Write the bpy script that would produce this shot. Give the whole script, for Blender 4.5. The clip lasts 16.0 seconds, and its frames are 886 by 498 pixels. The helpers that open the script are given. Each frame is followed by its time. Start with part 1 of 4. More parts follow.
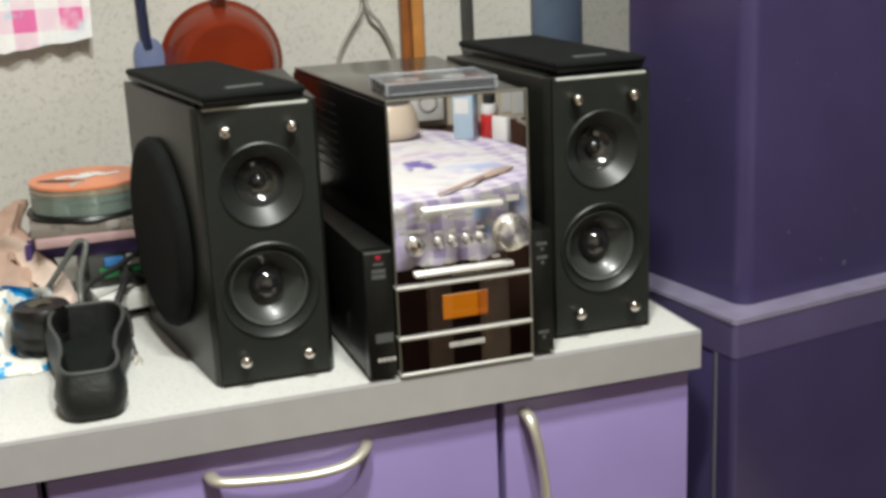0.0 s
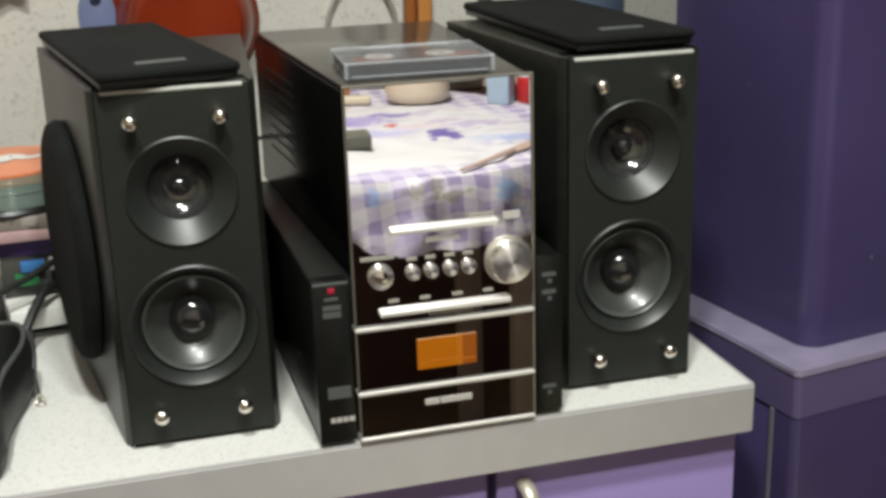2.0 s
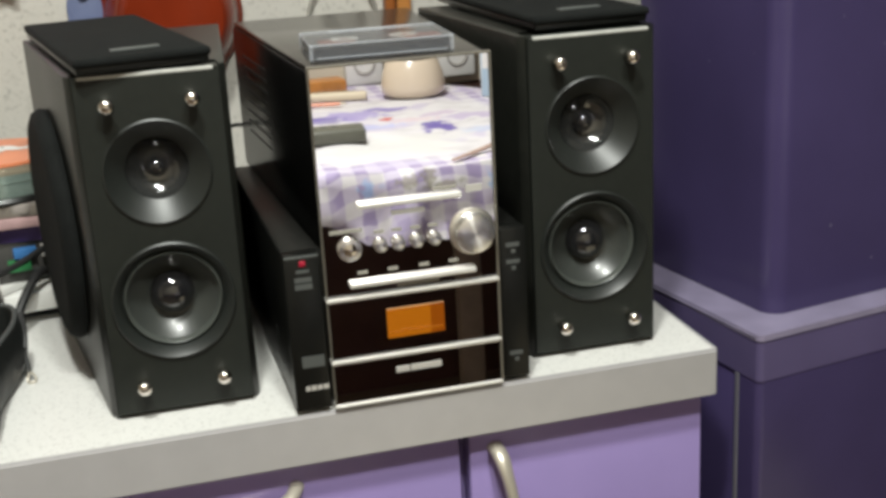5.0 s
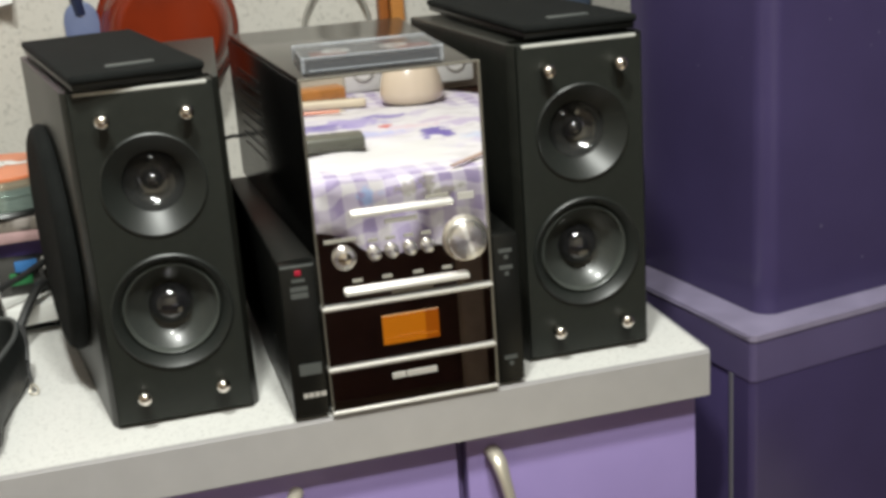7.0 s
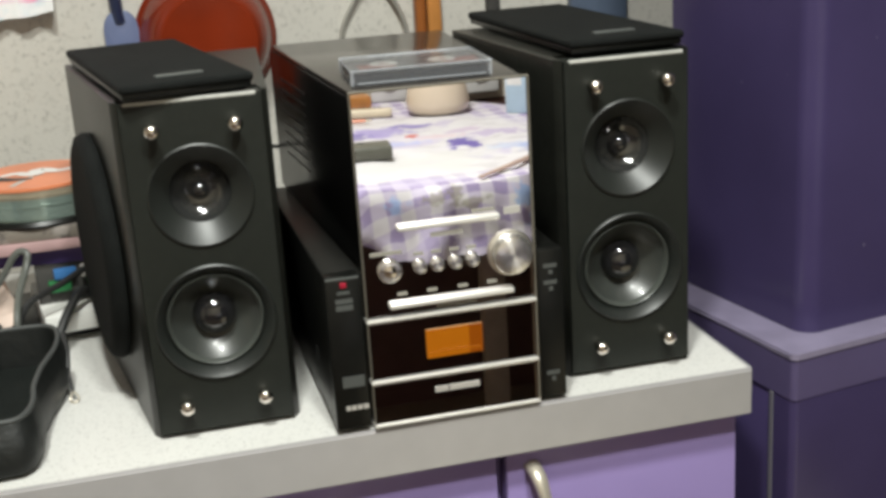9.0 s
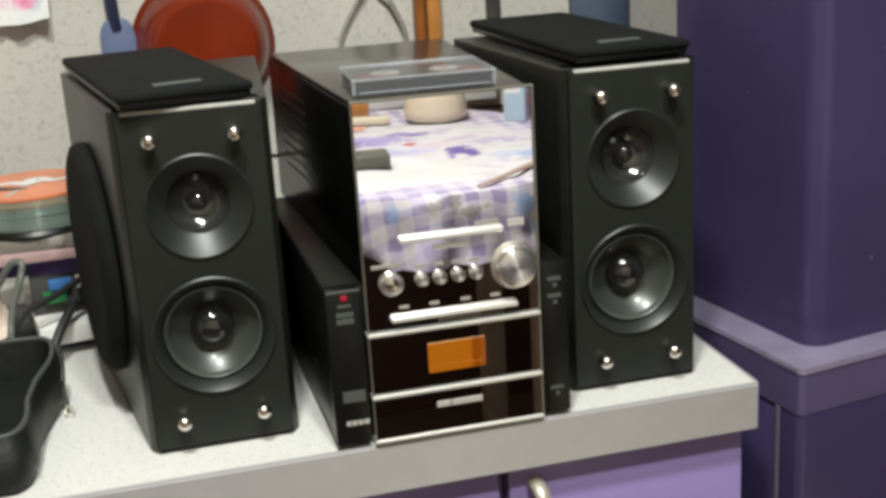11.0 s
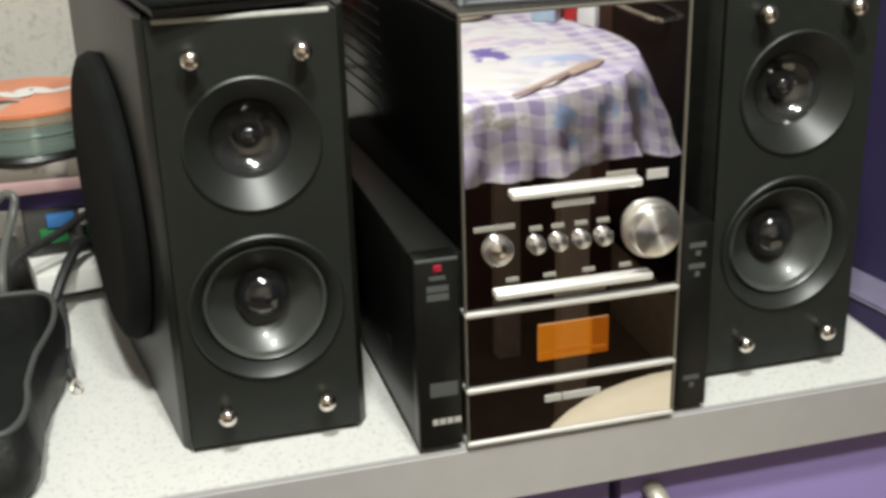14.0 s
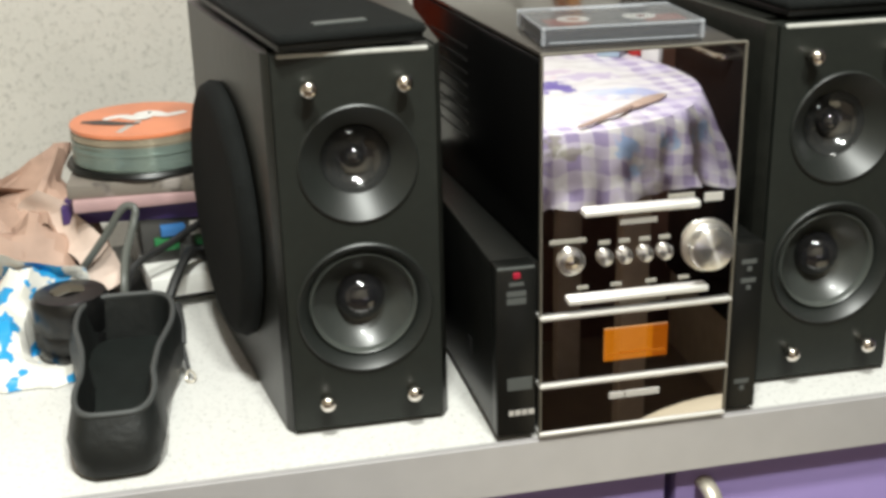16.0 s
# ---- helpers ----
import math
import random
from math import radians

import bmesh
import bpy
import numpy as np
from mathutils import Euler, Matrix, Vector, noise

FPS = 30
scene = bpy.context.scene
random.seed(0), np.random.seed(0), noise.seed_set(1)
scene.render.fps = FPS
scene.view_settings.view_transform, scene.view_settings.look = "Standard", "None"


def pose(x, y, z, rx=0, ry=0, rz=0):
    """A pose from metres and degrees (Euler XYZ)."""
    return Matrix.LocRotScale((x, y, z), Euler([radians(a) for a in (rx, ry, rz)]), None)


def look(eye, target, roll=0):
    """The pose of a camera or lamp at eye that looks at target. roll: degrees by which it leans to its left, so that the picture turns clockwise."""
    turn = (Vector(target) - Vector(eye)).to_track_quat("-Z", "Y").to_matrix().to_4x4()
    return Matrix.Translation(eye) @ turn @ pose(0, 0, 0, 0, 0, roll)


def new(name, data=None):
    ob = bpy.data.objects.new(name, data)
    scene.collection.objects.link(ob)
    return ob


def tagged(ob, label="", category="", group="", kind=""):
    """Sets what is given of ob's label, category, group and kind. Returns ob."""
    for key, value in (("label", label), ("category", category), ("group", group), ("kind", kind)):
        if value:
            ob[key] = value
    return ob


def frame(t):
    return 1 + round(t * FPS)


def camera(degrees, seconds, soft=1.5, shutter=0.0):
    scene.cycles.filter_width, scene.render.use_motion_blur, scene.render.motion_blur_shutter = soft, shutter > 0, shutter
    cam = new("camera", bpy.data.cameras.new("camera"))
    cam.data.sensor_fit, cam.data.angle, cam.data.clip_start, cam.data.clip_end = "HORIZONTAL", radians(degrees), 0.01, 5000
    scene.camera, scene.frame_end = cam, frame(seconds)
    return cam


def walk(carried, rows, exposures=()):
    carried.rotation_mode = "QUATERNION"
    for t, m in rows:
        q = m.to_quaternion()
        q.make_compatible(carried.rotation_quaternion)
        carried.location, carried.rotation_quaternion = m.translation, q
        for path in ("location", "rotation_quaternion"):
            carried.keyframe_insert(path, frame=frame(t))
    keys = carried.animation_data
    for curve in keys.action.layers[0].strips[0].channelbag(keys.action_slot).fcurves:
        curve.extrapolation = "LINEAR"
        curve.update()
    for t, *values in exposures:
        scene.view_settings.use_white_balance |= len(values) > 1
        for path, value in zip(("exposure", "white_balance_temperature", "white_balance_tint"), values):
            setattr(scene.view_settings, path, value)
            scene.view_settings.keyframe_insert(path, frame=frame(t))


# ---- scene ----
cam = camera(40.0, 16.0, soft=3.5)
PATH = [
    (0, (-0.334, -0.991, 1.304), (0.252, 0.846, 0.77), -2.6),
    (0.5, (-0.335, -0.973, 1.306), (0.235, 0.868, 0.772), -2.4),
    (1, (-0.36, -0.93, 1.311), (0.236, 0.895, 0.748), -2.4),
    (1.5, (-0.301, -0.839, 1.297), (0.291, 0.972, 0.691), -2.1),
    (2, (-0.203, -0.759, 1.288), (0.29, 1.081, 0.677), -1.8),
    (2.5, (-0.171, -0.735, 1.276), (0.241, 1.115, 0.64), -3.8),
    (3, (-0.171, -0.739, 1.268), (0.222, 1.115, 0.63), -2.8),
    (3.5, (-0.166, -0.755, 1.27), (0.24, 1.096, 0.63), -2.7),
    (4, (-0.16, -0.779, 1.274), (0.252, 1.074, 0.643), -3.1),
    (4.5, (-0.169, -0.794, 1.279), (0.248, 1.064, 0.666), -3.5),
    (5, (-0.182, -0.808, 1.279), (0.289, 1.038, 0.67), -3.2),
    (7.5, (-0.176, -0.821, 1.285), (0.286, 1.03, 0.686), -4.3),
    (8, (-0.183, -0.821, 1.285), (0.27, 1.034, 0.692), -3.8),
    (8.5, (-0.187, -0.821, 1.285), (0.266, 1.035, 0.695), -3.6),
    (9, (-0.198, -0.813, 1.289), (0.247, 1.047, 0.702), -3.6),
    (11.5, (-0.199, -0.783, 1.288), (0.256, 1.078, 0.712), -3.4),
    (12, (-0.185, -0.745, 1.281), (0.235, 1.116, 0.68), -2.4),
    (12.5, (-0.179, -0.684, 1.272), (0.25, 1.159, 0.625), -2.8),
    (13, (-0.19, -0.593, 1.263), (0.321, 1.215, 0.578), -2.8),
    (13.5, (-0.212, -0.563, 1.263), (0.3, 1.227, 0.534), -1.2),
    (14, (-0.228, -0.589, 1.27), (0.241, 1.208, 0.526), -1.7),
    (14.5, (-0.246, -0.602, 1.281), (0.219, 1.195, 0.537), -1.6),
    (15, (-0.257, -0.624, 1.28), (0.133, 1.193, 0.541), -1.5),
    (15.5, (-0.269, -0.651, 1.286), (0.113, 1.171, 0.557), -1.6),
    (16, (-0.264, -0.672, 1.292), (0.119, 1.163, 0.597), -1.4),
]
walk(cam, [(t, look(eye, target, roll)) for t, eye, target, roll in PATH],
     exposures=[(0, -0.14), (1, -0.14), (2, -0.19), (3, -0.15), (5, -0.12), (11.5, -0.15), (13, -0.26), (13.5, -0.22), (14, -0.15), (14.5, -0.02), (16, 0.09)])

# ---- world and lights ----
world = bpy.data.worlds.new("room_world")
world.use_nodes = True
world.node_tree.nodes["Background"].inputs[0].default_value = (0.9, 0.85, 0.8, 1)
world.node_tree.nodes["Background"].inputs[1].default_value = 0.02
scene.world = world


def bulb(name, place, watts, size, colour=(0.94, 0.97, 0.91)):
    lamp = bpy.data.lights.new(name, "AREA")
    lamp.shape, lamp.size, lamp.energy, lamp.color = "DISK", size, watts, colour
    ob = new(name, lamp)
    ob.matrix_world = pose(*place)
    return ob


bulb("ceiling_lamp_light", (-0.26, -0.62, 2.36), 31, 0.16)
bulb("ceiling_lamp_light", (0.04, -1.00, 2.36), 31, 0.16)


# ---- materials ----
def material(name, colour, rough=0.5, metal=0.0, spec=0.5, grain=0.0, scale=60.0, bump=0.0, coat=0.0, glow=None, dirt=0.0, alpha=1.0, trans=0.0):
    m = bpy.data.materials.new(name)
    m.use_nodes = True
    n, l = m.node_tree.nodes, m.node_tree.links
    b = n["Principled BSDF"]
    b.inputs["Base Color"].default_value = (*colour, 1)
    b.inputs["Roughness"].default_value = rough
    b.inputs["Metallic"].default_value = metal
    b.inputs["Specular IOR Level"].default_value = spec
    b.inputs["Coat Weight"].default_value = coat
    b.inputs["Coat Roughness"].default_value = 0.06
    b.inputs["Transmission Weight"].default_value = trans
    b.inputs["Alpha"].default_value = alpha
    if glow:
        b.inputs["Emission Color"].default_value = (*glow[:3], 1)
        b.inputs["Emission Strength"].default_value = glow[3]
    if grain or bump or dirt:
        tc = n.new("ShaderNodeTexCoord")
        tex = n.new("ShaderNodeTexNoise")
        tex.inputs["Scale"].default_value = scale
        tex.inputs["Detail"].default_value = 6
        l.new(tc.outputs["Object"], tex.inputs["Vector"])
        big = n.new("ShaderNodeTexNoise")
        big.inputs["Scale"].default_value = max(scale * 0.08, 2.0)
        big.inputs["Detail"].default_value = 4
        l.new(tc.outputs["Object"], big.inputs["Vector"])
        if grain:
            mixv = n.new("ShaderNodeMath")
            mixv.operation = "ADD"
            l.new(tex.outputs["Fac"], mixv.inputs[0])
            l.new(big.outputs["Fac"], mixv.inputs[1])
            ramp = n.new("ShaderNodeMapRange")
            ramp.inputs["From Min"].default_value, ramp.inputs["From Max"].default_value = 0.7, 1.3
            ramp.inputs["To Min"].default_value, ramp.inputs["To Max"].default_value = 1 - grain, 1 + grain
            l.new(mixv.outputs[0], ramp.inputs["Value"])
            mul = n.new("ShaderNodeVectorMath")
            mul.operation = "SCALE"
            mul.inputs[0].default_value = colour
            l.new(ramp.outputs[0], mul.inputs["Scale"])
            l.new(mul.outputs[0], b.inputs["Base Color"])
        if dirt:
            rr = n.new("ShaderNodeMapRange")
            rr.inputs["From Min"].default_value, rr.inputs["From Max"].default_value = 0.35, 0.7
            rr.inputs["To Min"].default_value, rr.inputs["To Max"].default_value = rough, min(rough + dirt, 1)
            l.new(big.outputs["Fac"], rr.inputs["Value"])
            l.new(rr.outputs[0], b.inputs["Roughness"])
        if bump:
            bp = n.new("ShaderNodeBump")
            bp.inputs["Strength"].default_value = bump
            bp.inputs["Distance"].default_value = 0.002
            l.new(tex.outputs["Fac"], bp.inputs["Height"])
            l.new(bp.outputs[0], b.inputs["Normal"])
    return m


def speckled(name, base, spots, rough, scale, share=0.12, mottle=0.06, bump=0.0, edge=0.10):
    """A light ground with small darker specks of two sizes and a soft cloudiness."""
    m = bpy.data.materials.new(name)
    m.use_nodes = True
    n, l = m.node_tree.nodes, m.node_tree.links
    b = n["Principled BSDF"]
    b.inputs["Roughness"].default_value = rough
    tc = n.new("ShaderNodeTexCoord")
    col = None
    for i, (spot, f) in enumerate(zip(spots, (1.0, 0.45))):
        tex = n.new("ShaderNodeTexNoise")
        tex.inputs["Scale"].default_value = scale * f
        tex.inputs["Detail"].default_value = 3
        l.new(tc.outputs["Object"], tex.inputs["Vector"])
        mr = n.new("ShaderNodeMapRange")
        mr.inputs["From Min"].default_value, mr.inputs["From Max"].default_value = 0.62 - share * 0.3, 0.62 + edge - share * 0.3
        l.new(tex.outputs["Fac"], mr.inputs["Value"])
        mx = n.new("ShaderNodeMix")
        mx.data_type = "RGBA"
        l.new(mr.outputs[0], mx.inputs["Factor"])
        if col is None:
            mx.inputs["A"].default_value = (*base, 1)
        else:
            l.new(col, mx.inputs["A"])
        mx.inputs["B"].default_value = (*spot, 1)
        col = mx.outputs["Result"]
        if i == 0 and bump:
            bp = n.new("ShaderNodeBump")
            bp.inputs["Strength"].default_value, bp.inputs["Distance"].default_value = bump, 0.002
            l.new(tex.outputs["Fac"], bp.inputs["Height"])
            l.new(bp.outputs[0], b.inputs["Normal"])
    cloud = n.new("ShaderNodeTexNoise")
    cloud.inputs["Scale"].default_value = 6
    l.new(tc.outputs["Object"], cloud.inputs["Vector"])
    mr = n.new("ShaderNodeMapRange")
    mr.inputs["To Min"].default_value, mr.inputs["To Max"].default_value = 1 - mottle, 1 + mottle
    l.new(cloud.outputs["Fac"], mr.inputs["Value"])
    sc = n.new("ShaderNodeVectorMath")
    sc.operation = "SCALE"
    l.new(col, sc.inputs[0])
    l.new(mr.outputs[0], sc.inputs["Scale"])
    l.new(sc.outputs[0], b.inputs["Base Color"])
    return m


M_WALL = speckled("wallpaper", (0.545, 0.522, 0.478), ((0.38, 0.363, 0.332), (0.46, 0.44, 0.40)), 0.8, 210, 0.22, 0.14, 0.25, 0.20)
M_COUNTER = speckled("worktop_laminate", (0.63, 0.62, 0.595), ((0.45, 0.44, 0.42), (0.56, 0.55, 0.53)), 0.38, 330, 0.16, 0.10)
M_EDGE = material("worktop_edge_band", (0.47, 0.455, 0.46), 0.35, 0.25, grain=0.05, scale=40)
M_LILAC = material("lilac_gloss_front", (0.285, 0.218, 0.460), 0.09, spec=0.5, grain=0.05, scale=14, dirt=0.05)
M_FRIDGE = material("dark_purple_enamel", (0.047, 0.0355, 0.096), 0.20, spec=0.30, grain=0.12, scale=10, dirt=0.10)
M_LEDGE = material("purple_trim_strip", (0.080, 0.063, 0.142), 0.34, spec=0.5, grain=0.12, scale=14, dirt=0.2)


def add_specks(m, scale, level, colour):
    """Sparse small pale flecks over a paint."""
    n, l = m.node_tree.nodes, m.node_tree.links
    b = n["Principled BSDF"]
    old = b.inputs["Base Color"].links[0].from_socket
    tc = n.new("ShaderNodeTexCoord")
    tx = n.new("ShaderNodeTexNoise")
    tx.inputs["Scale"].default_value = scale
    tx.inputs["Detail"].default_value = 2
    l.new(tc.outputs["Object"], tx.inputs["Vector"])
    mr = n.new("ShaderNodeMapRange")
    mr.inputs["From Min"].default_value, mr.inputs["From Max"].default_value = level, level + 0.02
    mr.inputs["To Max"].default_value = 0.6
    l.new(tx.outputs["Fac"], mr.inputs["Value"])
    mx = n.new("ShaderNodeMix")
    mx.data_type = "RGBA"
    l.new(mr.outputs[0], mx.inputs["Factor"])
    l.new(old, mx.inputs["A"])
    mx.inputs["B"].default_value = (*colour, 1)
    l.new(mx.outputs["Result"], b.inputs["Base Color"])


add_specks(M_FRIDGE, 55, 0.755, (0.16, 0.14, 0.20))
# paler than the fridge paint: light on the up-facing ledge, put into its colour
M_CAP = material("lilac_grey_lit_cap", (0.205, 0.180, 0.265), 0.34, grain=0.2, scale=30, dirt=0.2)
M_BLACK = material("black_vinyl_wood", (0.0108, 0.0112, 0.0092), 0.38, spec=0.28, grain=0.25, scale=120, bump=0.15)
M_BAFFLE = material("matt_black_baffle", (0.0126, 0.0144, 0.0120), 0.46, spec=0.30, grain=0.15, scale=160, bump=0.1)
M_PLASTIC = material("black_plastic", (0.0066, 0.0068, 0.0062), 0.32, spec=0.26, grain=0.2, scale=90)
M_HORN = material("satin_black_ring", (0.0118, 0.0136, 0.0120), 0.42, spec=0.55)
M_CONE = material("dark_grey_cone", (0.032, 0.035, 0.032), 0.36, spec=0.6, coat=0.12, grain=0.12, scale=60)
M_ROLL = material("grey_rubber_roll", (0.052, 0.057, 0.051), 0.36, spec=0.6)
M_SLOT = material("dull_dark_slot", (0.007, 0.007, 0.0065), 0.45)
M_SEAL = material("pale_grey_door_seal", (0.12, 0.115, 0.135), 0.5)
M_BOWL = material("glossy_dark_bowl", (0.022, 0.0225, 0.022), 0.13, spec=0.8, coat=0.8)
M_DOME = material("glossy_black_dome", (0.010, 0.010, 0.011), 0.07, spec=0.7, coat=0.6)
M_RUBBER = material("black_rubber", (0.012, 0.012, 0.012), 0.55)
M_CLOTH = material("black_speaker_cloth", (0.007, 0.0078, 0.0075), 0.9, spec=0.14, grain=0.3, scale=500, bump=0.4)
M_CHROME = material("chrome", (0.70, 0.65, 0.60), 0.17, 1.0)
M_SILVER = material("brushed_silver", (0.88, 0.86, 0.82), 0.34, 1.0, grain=0.06, scale=200)
M_TRIM = material("dull_trim", (0.26, 0.24, 0.20), 0.4, 0.7)
M_BAR = material("bright_silver_bar", (0.86, 0.84, 0.80), 0.33, 0.45, grain=0.04, scale=120)
M_TURNED = material("turned_aluminium", (0.90, 0.89, 0.87), 0.24, 0.95)
_n, _l = M_TURNED.node_tree.nodes, M_TURNED.node_tree.links
_tan = _n.new("ShaderNodeTangent")
_tan.direction_type, _tan.axis = "RADIAL", "Y"
_l.new(_tan.outputs[0], _n["Principled BSDF"].inputs["Tangent"])
_n["Principled BSDF"].inputs["Anisotropic"].default_value = 0.96
_n["Principled BSDF"].inputs["Anisotropic Rotation"].default_value = 0.25
M_NICKEL = material("satin_nickel", (0.62, 0.57, 0.48), 0.38, 0.6)
M_MIRROR = material("smoked_mirror_glass", (0.86, 0.84, 0.86), 0.012, 1.0)
M_GLOSS = material("gloss_black_plastic", (0.004, 0.004, 0.004), 0.20, spec=0.10, dirt=0.1, scale=30)
M_AMBERD = material("dim_amber_display", (0.80, 0.70, 0.55), 0.012, 1.0, glow=(1.0, 0.23, 0.008, 0.28))
M_AMBER = material("amber_display", (0.80, 0.70, 0.55), 0.012, 1.0, glow=(1.0, 0.29, 0.01, 0.44))
M_PRINT = material("grey_print", (0.070, 0.075, 0.072), 0.5)
M_PRINTW = material("silver_print", (0.42, 0.40, 0.37), 0.4)
M_PRINTP = material("cream_print", (0.27, 0.255, 0.22), 0.45)
M_RED = material("red_lens", (0.30, 0.01, 0.03), 0.3, glow=(1.0, 0.03, 0.08, 0.04))
M_SMOKE = material("smoked_clear_plastic", (0.034, 0.029, 0.025), 0.18, spec=0.35, grain=0.2, scale=30)
M_CLEAR = material("clear_polystyrene", (0.16, 0.165, 0.18), 0.12, spec=0.8, alpha=0.28, dirt=0.1, scale=120)
# whitish colour for the glints on the cassette case's edges
M_GLINT = material("painted_plastic_glint", (0.66, 0.69, 0.75), 0.22, alpha=0.22)
M_TAPE = material("dark_tape_shell", (0.025, 0.025, 0.03), 0.3)
M_TAPERED = material("red_tape_label", (0.24, 0.07, 0.055), 0.5)
M_WHITE = material("white_plastic", (0.72, 0.71, 0.68), 0.4, grain=0.04, scale=30)
M_ENAMEL = material("brick_red_enamel", (0.175, 0.022, 0.007), 0.17, spec=0.18, coat=0.0, grain=0.22, scale=18)
M_ENAMEL_DK = material("dark_enamel_rim", (0.07, 0.014, 0.008), 0.25)
M_BLUE = material("blue_nylon", (0.13, 0.16, 0.28), 0.3, grain=0.1, scale=40)
M_NAVY = material("navy_handle", (0.012, 0.018, 0.05), 0.35)
M_WOOD = material("varnished_wood", (0.50, 0.21, 0.055), 0.35, grain=0.22, scale=45)
M_WOODD = material("dark_wood", (0.26, 0.085, 0.02), 0.4, grain=0.25, scale=45)
M_STEEL = material("steel_wire", (0.48, 0.47, 0.43), 0.3, 0.45)
M_ORANGE = material("orange_disc_print", (0.66, 0.215, 0.10), 0.3, grain=0.16, scale=22)
M_DISC = material("disc_edge_polycarbonate", (0.23, 0.29, 0.26), 0.12, 0.3, spec=0.8, grain=0.25, scale=40)
M_DISCB = material("tinted_disc_edge", (0.36, 0.31, 0.23), 0.15, 0.2, spec=0.8, grain=0.2, scale=40)
M_BOXA = material("pink_grey_card", (0.42, 0.27, 0.27), 0.6, grain=0.25, scale=25)
M_BOXB = material("violet_card", (0.06, 0.03, 0.14), 0.5, grain=0.3, scale=25)
M_BOXC = material("grey_card", (0.045, 0.043, 0.040), 0.6, grain=0.3, scale=25)
M_CARDB = speckled("grey_brown_card", (0.19, 0.165, 0.14), ((0.10, 0.085, 0.075), (0.27, 0.24, 0.22)), 0.5, 60, 0.30, 0.2, 0.0, 0.08)
M_PALEBLUE = material("pale_blue_plastic", (0.40, 0.52, 0.62), 0.4, grain=0.06, scale=30)
M_GREEN = material("green_board", (0.02, 0.16, 0.05), 0.4, grain=0.3, scale=50)
M_SKY = material("blue_plastic_block", (0.04, 0.16, 0.40), 0.4)
M_PAPER = material("brown_wrapping_paper", (0.39, 0.255, 0.195), 0.65, grain=0.3, scale=30, bump=0.3)
M_PAPERIN = material("pale_paper_lining", (0.58, 0.45, 0.38), 0.65, grain=0.25, scale=30, bump=0.3)
# lamp highlight of the loudspeakers' upper edge, painted as pale grey
M_EDGE_SHINE = material("painted_edge_highlight", (0.46, 0.46, 0.43), 0.3, spec=0.6, grain=0.3, scale=60)
M_AMBERL = material("dark_amber_line", (0.04, 0.015, 0.0), 0.2, glow=(1.0, 0.26, 0.008, 0.36))
M_CABLE = material("grey_cable", (0.095, 0.10, 0.09), 0.4)
M_POUCH = material("black_nylon_fabric", (0.0085, 0.0095, 0.009), 0.5, spec=0.35, grain=0.2, scale=160, bump=0.3)
M_LINING = material("dark_soft_lining", (0.0075, 0.0095, 0.0085), 0.8, spec=0.15, grain=0.25, scale=90, bump=0.2)
M_OLIVE = material("olive_brown_leather", (0.060, 0.050, 0.034), 0.5, grain=0.3, scale=40, bump=0.3)
M_LEATHER = material("black_leather", (0.0055, 0.0055, 0.0055), 0.3, spec=0.5, grain=0.3, scale=60, bump=0.3)
M_PIPING = material("grey_piping", (0.050, 0.053, 0.052), 0.6)
M_FLOOR = material("brown_lino", (0.15, 0.108, 0.074), 0.4, grain=0.2, scale=12)
M_CEIL = material("white_ceiling_paint", (0.78, 0.76, 0.72), 0.9, grain=0.02, scale=20)
M_CREAM = material("cream_wall_paint", (0.60, 0.53, 0.42), 0.8, grain=0.05, scale=20)
M_TAUPE = material("unseen_wall_taupe", (0.16, 0.14, 0.12), 0.8, grain=0.05, scale=20)
M_BROWN = material("brown_panel", (0.10, 0.05, 0.035), 0.4, grain=0.2, scale=20)
M_DARKAPP = material("black_glass_appliance", (0.010, 0.010, 0.011), 0.12, spec=0.5)
M_JAR = material("cream_ceramic", (0.66, 0.55, 0.42), 0.25, coat=0.4, grain=0.05, scale=20)
M_BEIGE = material("beige_seat_vinyl", (0.66, 0.57, 0.42), 0.45, grain=0.04, scale=30)
M_SPATULA = material("pale_red_brown_wood", (0.46, 0.33, 0.27), 0.5, grain=0.2, scale=40)
M_REMOTE = material("grey_green_plastic", (0.11, 0.11, 0.085), 0.45, grain=0.1, scale=60)


